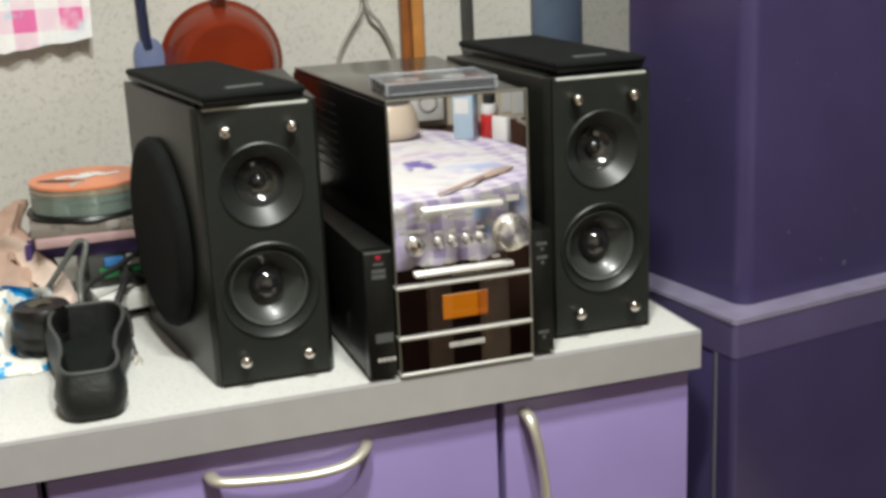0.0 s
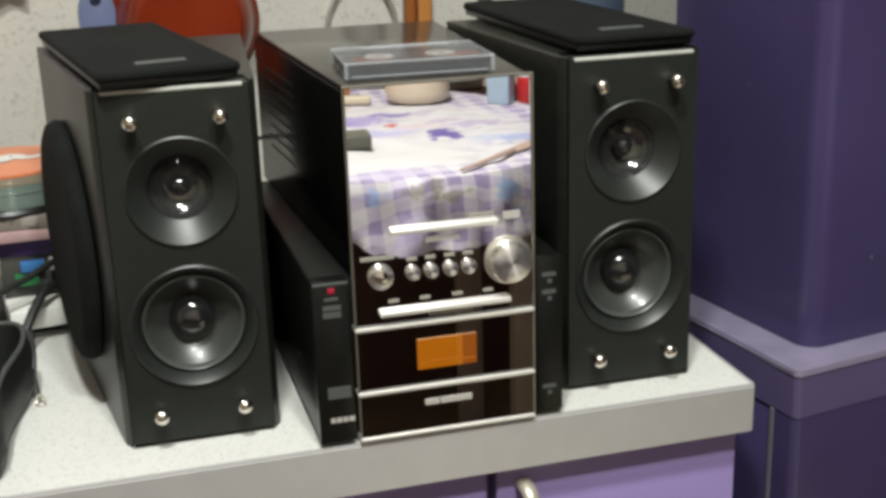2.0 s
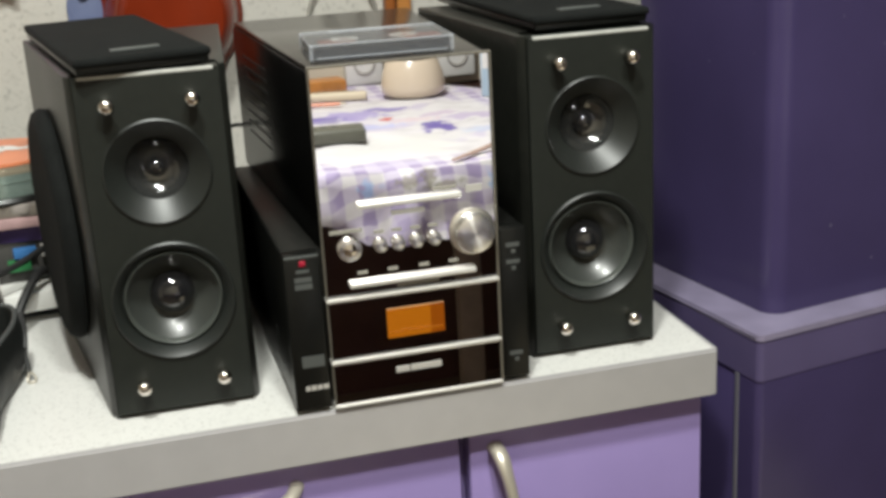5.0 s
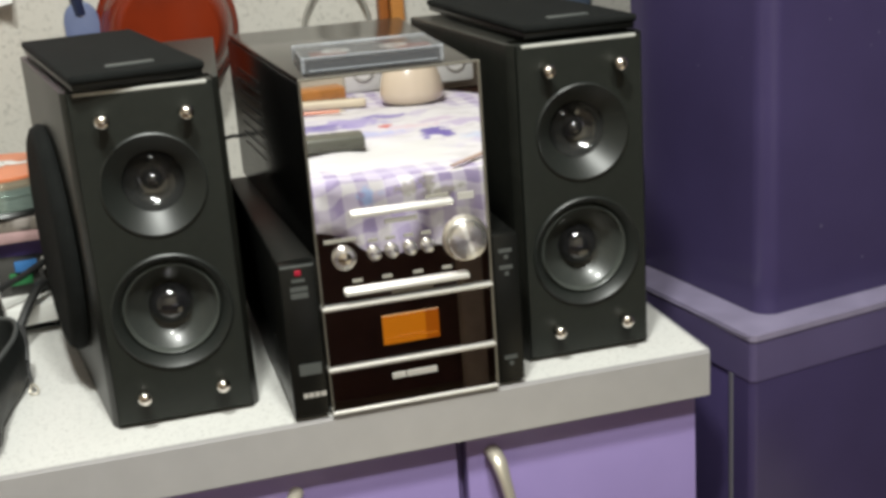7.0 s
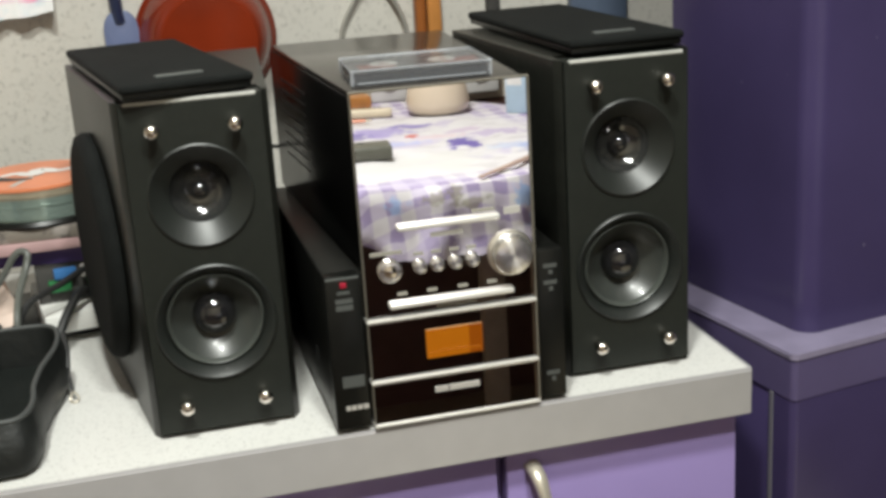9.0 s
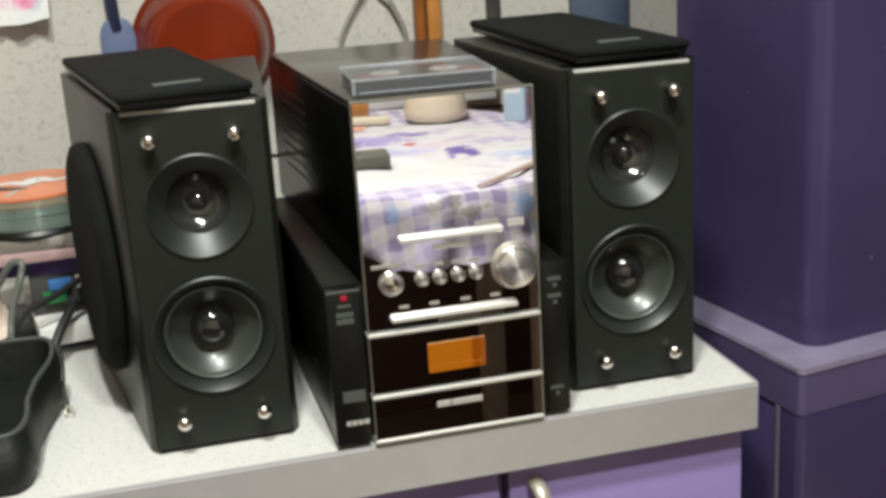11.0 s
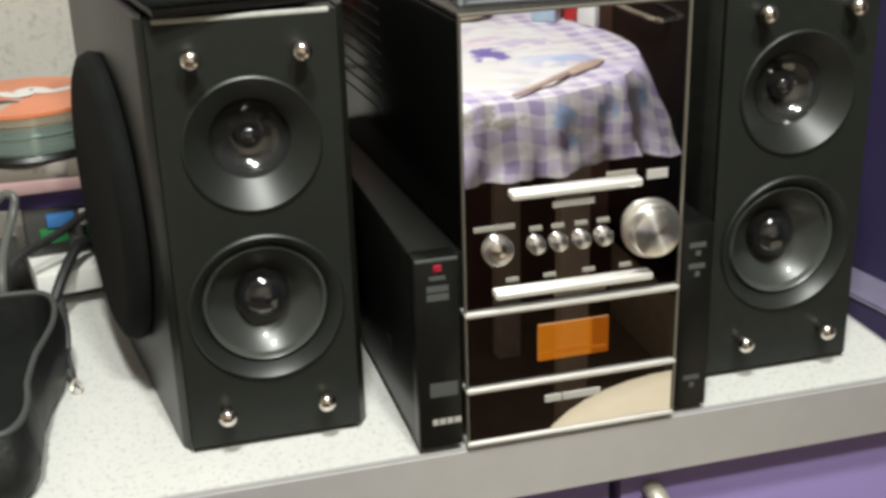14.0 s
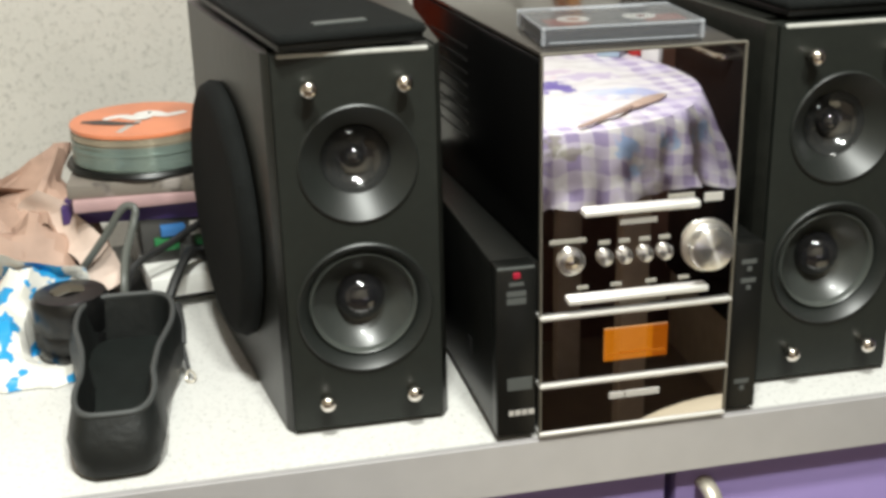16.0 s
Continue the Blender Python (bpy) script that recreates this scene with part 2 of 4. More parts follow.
def checked(name, sets, scale, patches=(), middle=0.0, prints=()):
    """Woven checks of three tones, with soft printed patches."""
    m = bpy.data.materials.new(name)
    m.use_nodes = True
    n, l = m.node_tree.nodes, m.node_tree.links
    b = n["Principled BSDF"]
    b.inputs["Roughness"].default_value = 0.75
    tc = n.new("ShaderNodeTexCoord")
    sep = n.new("ShaderNodeSeparateXYZ")
    l.new(tc.outputs["Object"], sep.inputs[0])
    if middle:
        wob = n.new("ShaderNodeTexNoise")
        wob.inputs["Scale"].default_value = 7
        wob.inputs["Detail"].default_value = 3
        l.new(tc.outputs["Object"], wob.inputs["Vector"])
        shift = n.new("ShaderNodeVectorMath")
        shift.operation = "MULTIPLY_ADD"
        shift.inputs[1].default_value = (0.045, 0.045, 0.045)
        l.new(wob.outputs["Color"], shift.inputs[0])
        l.new(tc.outputs["Object"], shift.inputs[2])
        l.new(shift.outputs[0], sep.inputs[0])
    outs = []
    for ax in sets[3]:
        mu = n.new("ShaderNodeMath")
        mu.operation = "MULTIPLY"
        mu.inputs[1].default_value = scale
        if ax == 1:
            df = n.new("ShaderNodeMath")
            df.operation = "SUBTRACT"
            l.new(sep.outputs[1], df.inputs[0])
            l.new(sep.outputs[2], df.inputs[1])
            l.new(df.outputs[0], mu.inputs[0])
        else:
            l.new(sep.outputs[ax], mu.inputs[0])
        fr = n.new("ShaderNodeMath")
        fr.operation = "FRACT"
        l.new(mu.outputs[0], fr.inputs[0])
        gt = n.new("ShaderNodeMath")
        gt.operation = "GREATER_THAN"
        gt.inputs[1].default_value = 0.5
        l.new(fr.outputs[0], gt.inputs[0])
        outs.append(gt.outputs[0])
    ad = n.new("ShaderNodeMath")
    ad.operation = "ADD"
    l.new(outs[0], ad.inputs[0])
    l.new(outs[1], ad.inputs[1])
    hf = n.new("ShaderNodeMath")
    hf.operation = "MULTIPLY"
    hf.inputs[1].default_value = 0.5
    l.new(ad.outputs[0], hf.inputs[0])
    ramp = n.new("ShaderNodeValToRGB")
    ramp.color_ramp.interpolation = "CONSTANT"
    e = ramp.color_ramp.elements
    e[0].color = (*sets[0], 1)
    e[1].position, e[1].color = 0.25, (*sets[1], 1)
    x = e.new(0.75)
    x.color = (*sets[2], 1)
    l.new(hf.outputs[0], ramp.inputs[0])
    col = ramp.outputs[0]
    for i, (colour, sc, lo, hi, amount) in enumerate(patches):
        mp = n.new("ShaderNodeMapping")
        mp.inputs["Location"].default_value = (i * 2.37, i * 1.13, 0)
        l.new(tc.outputs["Object"], mp.inputs[0])
        tx = n.new("ShaderNodeTexNoise")
        tx.inputs["Scale"].default_value = sc
        tx.inputs["Detail"].default_value = 6
        tx.inputs["Distortion"].default_value = 0.9 if middle and i else 0.0
        if middle and i:
            mp.inputs["Rotation"].default_value = (0, 0, 0.5 * i)
            mp.inputs["Scale"].default_value = (1.0, 2.2, 1.0)
        l.new(mp.outputs[0], tx.inputs["Vector"])
        mr = n.new("ShaderNodeMapRange")
        mr.inputs["From Min"].default_value, mr.inputs["From Max"].default_value = lo, hi
        mr.inputs["To Max"].default_value = amount
        l.new(tx.outputs["Fac"], mr.inputs["Value"])
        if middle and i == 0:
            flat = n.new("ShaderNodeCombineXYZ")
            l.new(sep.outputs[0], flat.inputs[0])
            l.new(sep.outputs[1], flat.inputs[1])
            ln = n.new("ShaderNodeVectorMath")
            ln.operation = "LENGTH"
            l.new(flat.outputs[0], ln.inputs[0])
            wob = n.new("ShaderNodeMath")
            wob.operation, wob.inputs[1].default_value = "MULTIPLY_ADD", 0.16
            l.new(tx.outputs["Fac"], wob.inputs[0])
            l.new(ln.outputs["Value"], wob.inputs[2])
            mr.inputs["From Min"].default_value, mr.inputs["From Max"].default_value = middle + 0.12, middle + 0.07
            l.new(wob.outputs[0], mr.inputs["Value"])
        mx = n.new("ShaderNodeMix")
        mx.data_type = "RGBA"
        l.new(mr.outputs[0], mx.inputs["Factor"])
        l.new(col, mx.inputs["A"])
        mx.inputs["B"].default_value = (*colour, 1)
        col = mx.outputs["Result"]
    for i, (px, py, rx, ry, colour, amount, *hang) in enumerate(prints):
        pz, rz = hang or (0, 1e6)
        mp = n.new("ShaderNodeMapping")
        mp.vector_type = "POINT"
        mp.inputs["Location"].default_value = (-px / rx, -py / ry, -pz / rz)
        mp.inputs["Scale"].default_value = (1 / rx, 1 / ry, 1 / rz)
        l.new(tc.outputs["Object"], mp.inputs[0])
        tx = n.new("ShaderNodeTexNoise")
        tx.inputs["Scale"].default_value, tx.inputs["Detail"].default_value = 1.4 / min(rx, ry), 4
        l.new(tc.outputs["Object"], tx.inputs["Vector"])
        ln = n.new("ShaderNodeVectorMath")
        ln.operation = "LENGTH"
        l.new(mp.outputs[0], ln.inputs[0])
        su = n.new("ShaderNodeMath")
        su.operation, su.inputs[1].default_value = "MULTIPLY_ADD", 2.6
        l.new(tx.outputs["Fac"], su.inputs[0])
        l.new(ln.outputs["Value"], su.inputs[2])
        mr = n.new("ShaderNodeMapRange")
        mr.inputs["From Min"].default_value, mr.inputs["From Max"].default_value = 2.35, 2.0
        mr.inputs["To Max"].default_value = amount
        l.new(su.outputs[0], mr.inputs["Value"])
        mx = n.new("ShaderNodeMix")
        mx.data_type = "RGBA"
        l.new(mr.outputs[0], mx.inputs["Factor"])
        l.new(col, mx.inputs["A"])
        mx.inputs["B"].default_value = (*colour, 1)
        col = mx.outputs["Result"]
    l.new(col, b.inputs["Base Color"])
    return m


M_LEG = material("pale_brown_wood", (0.38, 0.31, 0.22), 0.45, grain=0.15, scale=30)
M_DULLBLUE = material("dull_blue_plastic", (0.095, 0.125, 0.185), 0.45, grain=0.25, scale=20)
M_REDTIN = material("red_printed_tin", (0.50, 0.02, 0.02), 0.3, grain=0.1, scale=20)
VIOLET, GRAPE, SKYBLUE, LEAF = (0.11, 0.07, 0.34), (0.33, 0.27, 0.56), (0.34, 0.50, 0.76), (0.25, 0.235, 0.13)
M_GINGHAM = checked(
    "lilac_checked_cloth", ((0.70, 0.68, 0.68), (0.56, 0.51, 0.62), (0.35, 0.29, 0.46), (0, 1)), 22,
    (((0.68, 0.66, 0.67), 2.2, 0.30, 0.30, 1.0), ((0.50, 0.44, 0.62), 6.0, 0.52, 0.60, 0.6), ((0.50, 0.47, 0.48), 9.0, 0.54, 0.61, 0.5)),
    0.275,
    ((-0.06, 0.16, 0.17, 0.10, (0.66, 0.65, 0.63), 0.8), (0.09, 0.024, 0.036, 0.050, VIOLET, 0.9), (-0.044, -0.154, 0.075, 0.050, GRAPE, 0.8),
     (-0.13, -0.14, 0.06, 0.04, VIOLET, 0.7), (0.035, -0.197, 0.055, 0.022, (0.20, 0.15, 0.44), 0.8), (0.011, -0.09, 0.014, 0.014, (0.55, 0.08, 0.06), 0.9),
     (-0.03, -0.03, 0.060, 0.030, (0.42, 0.45, 0.74), 0.7), (0.209, 0.107, 0.055, 0.040, (0.26, 0.31, 0.62), 0.6), (0.17, 0.09, 0.05, 0.03, SKYBLUE, 0.35),
     (0.17, -0.05, 0.06, 0.030, (0.45, 0.36, 0.56), 0.7), (0.12, -0.10, 0.05, 0.022, (0.50, 0.36, 0.54), 0.6), (0.06, -0.06, 0.05, 0.02, (0.70, 0.52, 0.56), 0.6),
     (-0.055, 0.372, 0.020, 0.05, LEAF, 0.6, 0.772, 0.012), (-0.02, 0.366, 0.012, 0.05, LEAF, 0.6, 0.775, 0.020), (0.01, 0.366, 0.026, 0.05, LEAF, 0.6, 0.762, 0.010), (0.11, 0.360, 0.026, 0.05, SKYBLUE, 0.8, 0.758, 0.022),
     (0.20, 0.325, 0.026, 0.05, SKYBLUE, 0.75, 0.752, 0.020), (0.29, 0.245, 0.030, 0.05, SKYBLUE, 0.75, 0.740, 0.022), (-0.12, 0.365, 0.020, 0.05, SKYBLUE, 0.7, 0.765, 0.016),
     (0.13, 0.36, 0.022, 0.05, SKYBLUE, 0.8, 0.715, 0.014), (0.15, 0.36, 0.020, 0.06, (0.40, 0.37, 0.36), 0.6, 0.715, 0.045), (0.27, 0.29, 0.020, 0.06, (0.42, 0.38, 0.36), 0.6, 0.73, 0.05)))
M_TOWEL = checked("pink_checked_towel", ((0.82, 0.80, 0.80), (0.80, 0.62, 0.70), (0.75, 0.16, 0.38), (0, 2)), 19, (((0.35, 0.62, 0.72), 14.0, 0.55, 0.60, 0.7), ((0.84, 0.83, 0.83), 7.0, 0.52, 0.58, 0.9)))
M_BAG = speckled("white_film_with_blue", (0.74, 0.72, 0.67), ((0.70, 0.68, 0.62), (0.02, 0.30, 0.62)), 0.35, 74, 0.36, 0.05, 0.0, 0.012)


# ---- mesh helpers ----
def part(name, bm, mat, parent=None, label="", smooth=30, m=None):
    bmesh.ops.recalc_face_normals(bm, faces=bm.faces[:])
    me = bpy.data.meshes.new(name)
    bm.to_mesh(me)
    bm.free()
    for mm in (mat if isinstance(mat, (list, tuple)) else (mat,)):
        me.materials.append(mm)
    if smooth:
        me.polygons.foreach_set("use_smooth", [True] * len(me.polygons))
        me.set_sharp_from_angle(angle=radians(smooth))
    ob = new(name, me)
    if m is not None:
        ob.matrix_basis = m
    if parent is not None:
        ob.parent = parent
    if label:
        ob["label"] = label
    return ob


def thing(name, place, label, category, group="", rz=0.0, kind=""):
    ob = new(name)
    ob.empty_display_size = 0.02
    ob.matrix_basis = pose(*place, 0, 0, rz)
    return tagged(ob, label, category, group, kind)


def box(x0, x1, y0, y1, z0, z1, bevel=0.0, seg=2):
    bm = bmesh.new()
    bmesh.ops.create_cube(bm, size=1)
    for v in bm.verts:
        v.co = ((x0 + x1) / 2 + v.co.x * (x1 - x0), (y0 + y1) / 2 + v.co.y * (y1 - y0), (z0 + z1) / 2 + v.co.z * (z1 - z0))
    if bevel:
        bmesh.ops.bevel(bm, geom=bm.edges[:], offset=bevel, segments=seg, affect="EDGES", profile=0.5)
    return bm


def prism(outline, z0, z1, bevel=0.0, seg=2):
    """Upright prism over a plan outline."""
    bm = bmesh.new()
    lo = [bm.verts.new((x, y, z0)) for x, y in outline]
    hi = [bm.verts.new((x, y, z1)) for x, y in outline]
    bm.faces.new(lo[::-1])
    bm.faces.new(hi)
    k = len(outline)
    for i in range(k):
        bm.faces.new((lo[i], lo[(i + 1) % k], hi[(i + 1) % k], hi[i]))
    if bevel:
        bmesh.ops.bevel(bm, geom=bm.edges[:], offset=bevel, segments=seg, affect="EDGES", profile=0.5)
    return bm


def lathe(profile, steps=48, close=True):
    """Turns (radius, height) pairs round z."""
    bm = bmesh.new()
    rings = []
    for r, h in profile:
        if r < 1e-6:
            rings.append([bm.verts.new((0, 0, h))])
        else:
            rings.append([bm.verts.new((r * math.cos(2 * math.pi * i / steps), r * math.sin(2 * math.pi * i / steps), h)) for i in range(steps)])
    for a, b in zip(rings, rings[1:]):
        for i in range(steps):
            j = (i + 1) % steps
            if len(a) == 1 and len(b) > 1:
                bm.faces.new((a[0], b[i], b[j]))
            elif len(b) == 1 and len(a) > 1:
                bm.faces.new((a[i], a[j], b[0]))
            elif len(a) > 1:
                bm.faces.new((a[i], a[j], b[j], b[i]))
    return bm


def tube(points, radius, steps=8, radii=None, flat=1.0, sub=6):
    """A round rod along a smooth line through the points."""
    P = [Vector(p) for p in points]
    line, rad = [], []
    R = radii or [radius] * len(P)
    for i in range(len(P) - 1):
        a, b, c, d = P[max(i - 1, 0)], P[i], P[i + 1], P[min(i + 2, len(P) - 1)]
        for s in range(sub):
            t = s / sub
            line.append(0.5 * (2 * b + (c - a) * t + (2 * a - 5 * b + 4 * c - d) * t * t + (3 * b - a - 3 * c + d) * t ** 3))
            rad.append(R[i] * (1 - t) + R[i + 1] * t)
    line.append(P[-1])
    rad.append(R[-1])
    bm = bmesh.new()
    rings = []
    up = Vector((0.03, 0.02, 1))
    for i, p in enumerate(line):
        d = (line[min(i + 1, len(line) - 1)] - line[max(i - 1, 0)]).normalized()
        s = d.cross(up)
        if s.length < 0.05:
            s = d.cross(Vector((0, 1, 0)))
        s.normalize()
        u = s.cross(d)
        rings.append([bm.verts.new(p + rad[i] * (s * math.cos(2 * math.pi * k / steps) + u * flat * math.sin(2 * math.pi * k / steps))) for k in range(steps)])
    for a, b in zip(rings, rings[1:]):
        for k in range(steps):
            bm.faces.new((a[k], a[(k + 1) % steps], b[(k + 1) % steps], b[k]))
    bm.faces.new(rings[0][::-1])
    bm.faces.new(rings[-1])
    return bm


FACING = Matrix.Rotation(radians(90), 4, "X")      # turns a lathe's axis from up to towards the room (-y)


def faced(bm, x, y, z):
    bm.transform(Matrix.Translation((x, y, z)) @ FACING)
    return bm


def join(*bms):
    out = bmesh.new()
    for b in bms:
        me = bpy.data.meshes.new("join")
        b.to_mesh(me)
        b.free()
        out.from_mesh(me)
        bpy.data.meshes.remove(me)
    return out


# ---- the room ----
def structure(name, bm, mat, label, category):
    return tagged(part(name, bm, mat, None, label, 0), label, category, kind="structure")


WALL = 0.54
structure("floor", box(-2.3, 1.9, -2.6, 0.8, -0.1, 0.0), M_FLOOR, "brown patterned linoleum kitchen floor", "floor")
structure("ceiling", box(-2.3, 1.9, -2.6, 0.8, 2.6, 2.7), M_CEIL, "plain white painted ceiling", "ceiling")
structure("wall_north", box(-2.2, 1.8, WALL, WALL + 0.1, 0.0, 2.6), M_WALL, "grey beige speckled wallpaper behind the worktop", "wall")
structure("wall_south", box(-2.2, 1.8, -2.14, -2.02, 0.0, 2.6), M_CREAM, "plain cream painted kitchen wall", "wall")
structure("wall_west", box(-2.3, -2.2, -2.5, WALL + 0.1, 0.0, 2.6), M_CREAM, "plain cream painted kitchen wall", "wall")
# unseen wall, coloured dark so that the fridge door reflects less light
structure("wall_east", box(1.8, 1.9, -2.5, WALL + 0.1, 0.0, 2.6), M_TAUPE, "unseen plain wall, dark taupe to dim the fridge's reflections", "wall")

for lx, ly in ((-0.26, -0.62), (0.04, -1.00)):
    lamp = thing("ceiling_lamp", (lx, ly, 2.6), "white round ceiling lamp fixed to the ceiling", "lamp", "ceiling lamps")
    part("base", lathe([(0, 0), (0.12, 0), (0.12, -0.03), (0.10, -0.04), (0, -0.04)], 32), M_WHITE, lamp)
    part("shade", lathe([(0.10, -0.04), (0.17, -0.08), (0.18, -0.13), (0.17, -0.20), (0.165, -0.20), (0.17, -0.13), (0.15, -0.09), (0.09, -0.05)], 32), M_WHITE, lamp)

# ---- worktop and base cabinets ----
top = thing("worktop", (0, 0, 0.90), "light speckled laminate worktop with a grey front edge", "worktop")
bm = box(-1.7, 0.2405, 0.0028, WALL - 0.002, -0.0385, 0.0)
part("slab", bm, M_COUNTER, top)
bm = prism([(-1.7, -0.001), (0.240, -0.001), (0.2425, 0.0), (0.2435, 0.0025), (0.2435, WALL - 0.002), (0.2407, WALL - 0.002), (0.2407, 0.0026), (-1.7, 0.0026)], -0.0385, -0.0002)
bmesh.ops.bevel(bm, geom=[e for e in bm.edges if all(v.co.z > -0.001 and v.co.y < 0.001 for v in e.verts)], offset=0.0016, segments=2, affect="EDGES")
part("edge_band", bm, M_EDGE, top, "satin grey edge band", 40)


def bow_handle(parent, a, b, out=0.022):
    """A slim bow handle between two feet on a front."""
    a, b = Vector(a), Vector(b)
    d = b - a
    o = Vector((0, -out, 0))
    side = Vector((0, 0, 1)) if abs(d.x) > abs(d.z) else Vector((1, 0, 0))
    bow = (0, -0.001, -0.002, -0.004, -0.001, 0.005, 0.008) if abs(d.x) > abs(d.z) else (0, 0.002, 0.007, 0.010, 0.010, 0.008, 0.004)
    pts = [a + d * u + o * v + side * w for u, v, w in zip((0, 0.05, 0.28, 0.58, 0.82, 0.95, 1), (0, 0.7, 1, 1.05, 1, 0.6, 0), bow)]
    return part("handle", tube(pts, 0.006, 10, [0.0065, 0.0065, 0.006, 0.006, 0.0058, 0.0055, 0.006], 0.75), M_NICKEL, parent, "curved satin metal bow handle", 60)


def cabinet(x0, x1, label, handle):
    cab = thing("base_cabinet", ((x0 + x1) / 2, 0.25, 0), label, "cabinet", "kitchen base cabinets")
    h = (x1 - x0) / 2
    part("body", box(-h, h, -0.215, 0.245, 0.1, 0.8605), M_LILAC, cab)
    part("plinth", box(-h, h, -0.17, 0.24, 0.0, 0.1), M_BROWN, cab)
    door = part("door", box(-h + 0.002, h - 0.002, -0.236, -0.2165, 0.11, 0.853, 0.0012), M_LILAC, cab)
    bow_handle(door, *handle)
    return cab


cabinet(0.038, 0.2385, "lilac gloss base cabinet with an upright bow handle", ((-0.078, -0.236, 0.842), (-0.076, -0.236, 0.70)))
cabinet(-0.377, 0.034, "lilac gloss drawer cabinet with a level bow handle", ((-0.068, -0.236, 0.833), (0.076, -0.236, 0.830)))
cabinet(-0.87, -0.381, "lilac gloss base cabinet with an upright bow handle", ((0.17, -0.236, 0.80), (0.17, -0.236, 0.66)))
cabinet(-1.68, -0.874, "lilac gloss base cabinet with an upright bow handle", ((0.3, -0.236, 0.80), (0.3, -0.236, 0.66)))

# ---- fridge ----
fridge = thing("fridge", (0.2855, 0.009, 0), "dark purple two-door fridge beside the worktop", "fridge", rz=10)
W = 0.60


def door_slab(x0, x1, y0, y1, z0, z1, r, b=0.0010):
    """A slab whose front corners are rounded in plan."""
    pts = [(x0, y1)]
    for cx, a0 in ((x0 + r, 180), (x1 - r, 270)):
        pts += [(cx + r * math.cos(radians(a0 + 9 * k)), y0 + r + r * math.sin(radians(a0 + 9 * k))) for k in range(11)]
    pts.append((x1, y1))
    bm = prism(pts, z0, z1)
    bmesh.ops.bevel(bm, geom=[e for e in bm.edges if abs(e.verts[0].co.z - e.verts[1].co.z) < 1e-6], offset=b, segments=2, affect="EDGES")
    return bm


part("lower_door", door_slab(0.0, W, 0.0, 0.0250, 0.06, 0.8594, 0.007, 0.0003), M_FRIDGE, fridge)
part("trim_strip", door_slab(-0.0006, W, -0.0006, 0.22, 0.8595, 0.8954, 0.006, 0.0003), M_LEDGE, fridge, "greyish purple strip along the door top")
part("ledge_cap", door_slab(-0.0015, W, -0.0015, 0.22, 0.8955, 0.9008, 0.006, 0.0022), M_CAP, fridge, "ledge cap, greyish lilac to stand for light from above")
part("gasket", box(-0.0008, W - 0.004, 0.0252, 0.0300, 0.07, 0.859, 0.0006, 1), M_SEAL, fridge, "pale grey rubber door seal")
part("lower_body", box(0.001, W, 0.0302, 0.22, 0.02, 0.859, 0.002), M_FRIDGE, fridge)
part("upper_door", door_slab(0.034, W, 0.028, 0.218, 0.901, 1.75, 0.018), M_FRIDGE, fridge)
part("body", box(0.17, W - 0.01, 0.221, 0.40, 0.02, 1.75, 0.01), M_FRIDGE, fridge)
part("foot", box(0.18, W - 0.03, 0.03, 0.38, 0.0, 0.02), M_PLASTIC, fridge)


# ---- loudspeakers ----
def bulge(r, base, height, steps=12):
    """Profile of a dome from its rim up to its crown."""
    prof = [(r * math.cos(a), base + height * math.sin(a)) for a in [i * math.pi / 2 / steps for i in range(steps + 1)]]
    prof[-1] = (0, prof[-1][1])
    return prof


def driver(parent, x, y, z, r, kind):
    if kind == "tweeter":
        horn = part("tweeter", faced(lathe([(r, -0.001), (r, 0.0015), (r * 0.97, 0.0022), (r * 0.62, -0.0110), (r * 0.595, -0.0115), (r * 0.585, -0.014)], 64), x, y, z), M_HORN, parent, "satin black tweeter horn")
        bowl = [(r * 0.59, -0.0112), (r * 0.575, -0.0126), (r * 0.52, -0.0155), (r * 0.44, -0.0185), (r * 0.34, -0.0208), (r * 0.25, -0.0220), (0, -0.0224)]
        part("cone", faced(lathe(bowl, 64), x, y, z), M_BOWL, horn, "glossy black tweeter cone", 60)
        part("dust_cap", faced(lathe(bulge(r * 0.225, -0.0219, r * 0.26), 32), x, y, z), M_DOME, horn, "glossy black dust cap", 60)
    else:
        ring = part("woofer", faced(lathe([(r, -0.001), (r, 0.0018), (r * 0.975, 0.0026), (r * 0.83, -0.0045), (r * 0.815, -0.0075), (r * 0.80, -0.0090)], 72), x, y, z), M_HORN, parent, "satin black woofer frame")
        part("surround", faced(lathe([(r * 0.815, -0.0085), (r * 0.80, -0.0048), (r * 0.775, -0.0036), (r * 0.745, -0.0050), (r * 0.725, -0.0085)], 72), x, y, z), M_ROLL, ring, "grey rubber roll surround", 60)
        part("cone", faced(lathe([(r * 0.73, -0.0082), (r * 0.66, -0.0118), (r * 0.56, -0.0158), (r * 0.44, -0.0196), (r * 0.36, -0.0214), (0, -0.0224)], 72), x, y, z), M_CONE, ring, "glossy dark grey cone", 60)
        part("dust_cap", faced(lathe(bulge(r * 0.37, -0.0212, r * 0.31), 44), x, y, z), M_DOME, ring, "glossy black dust cap", 60)


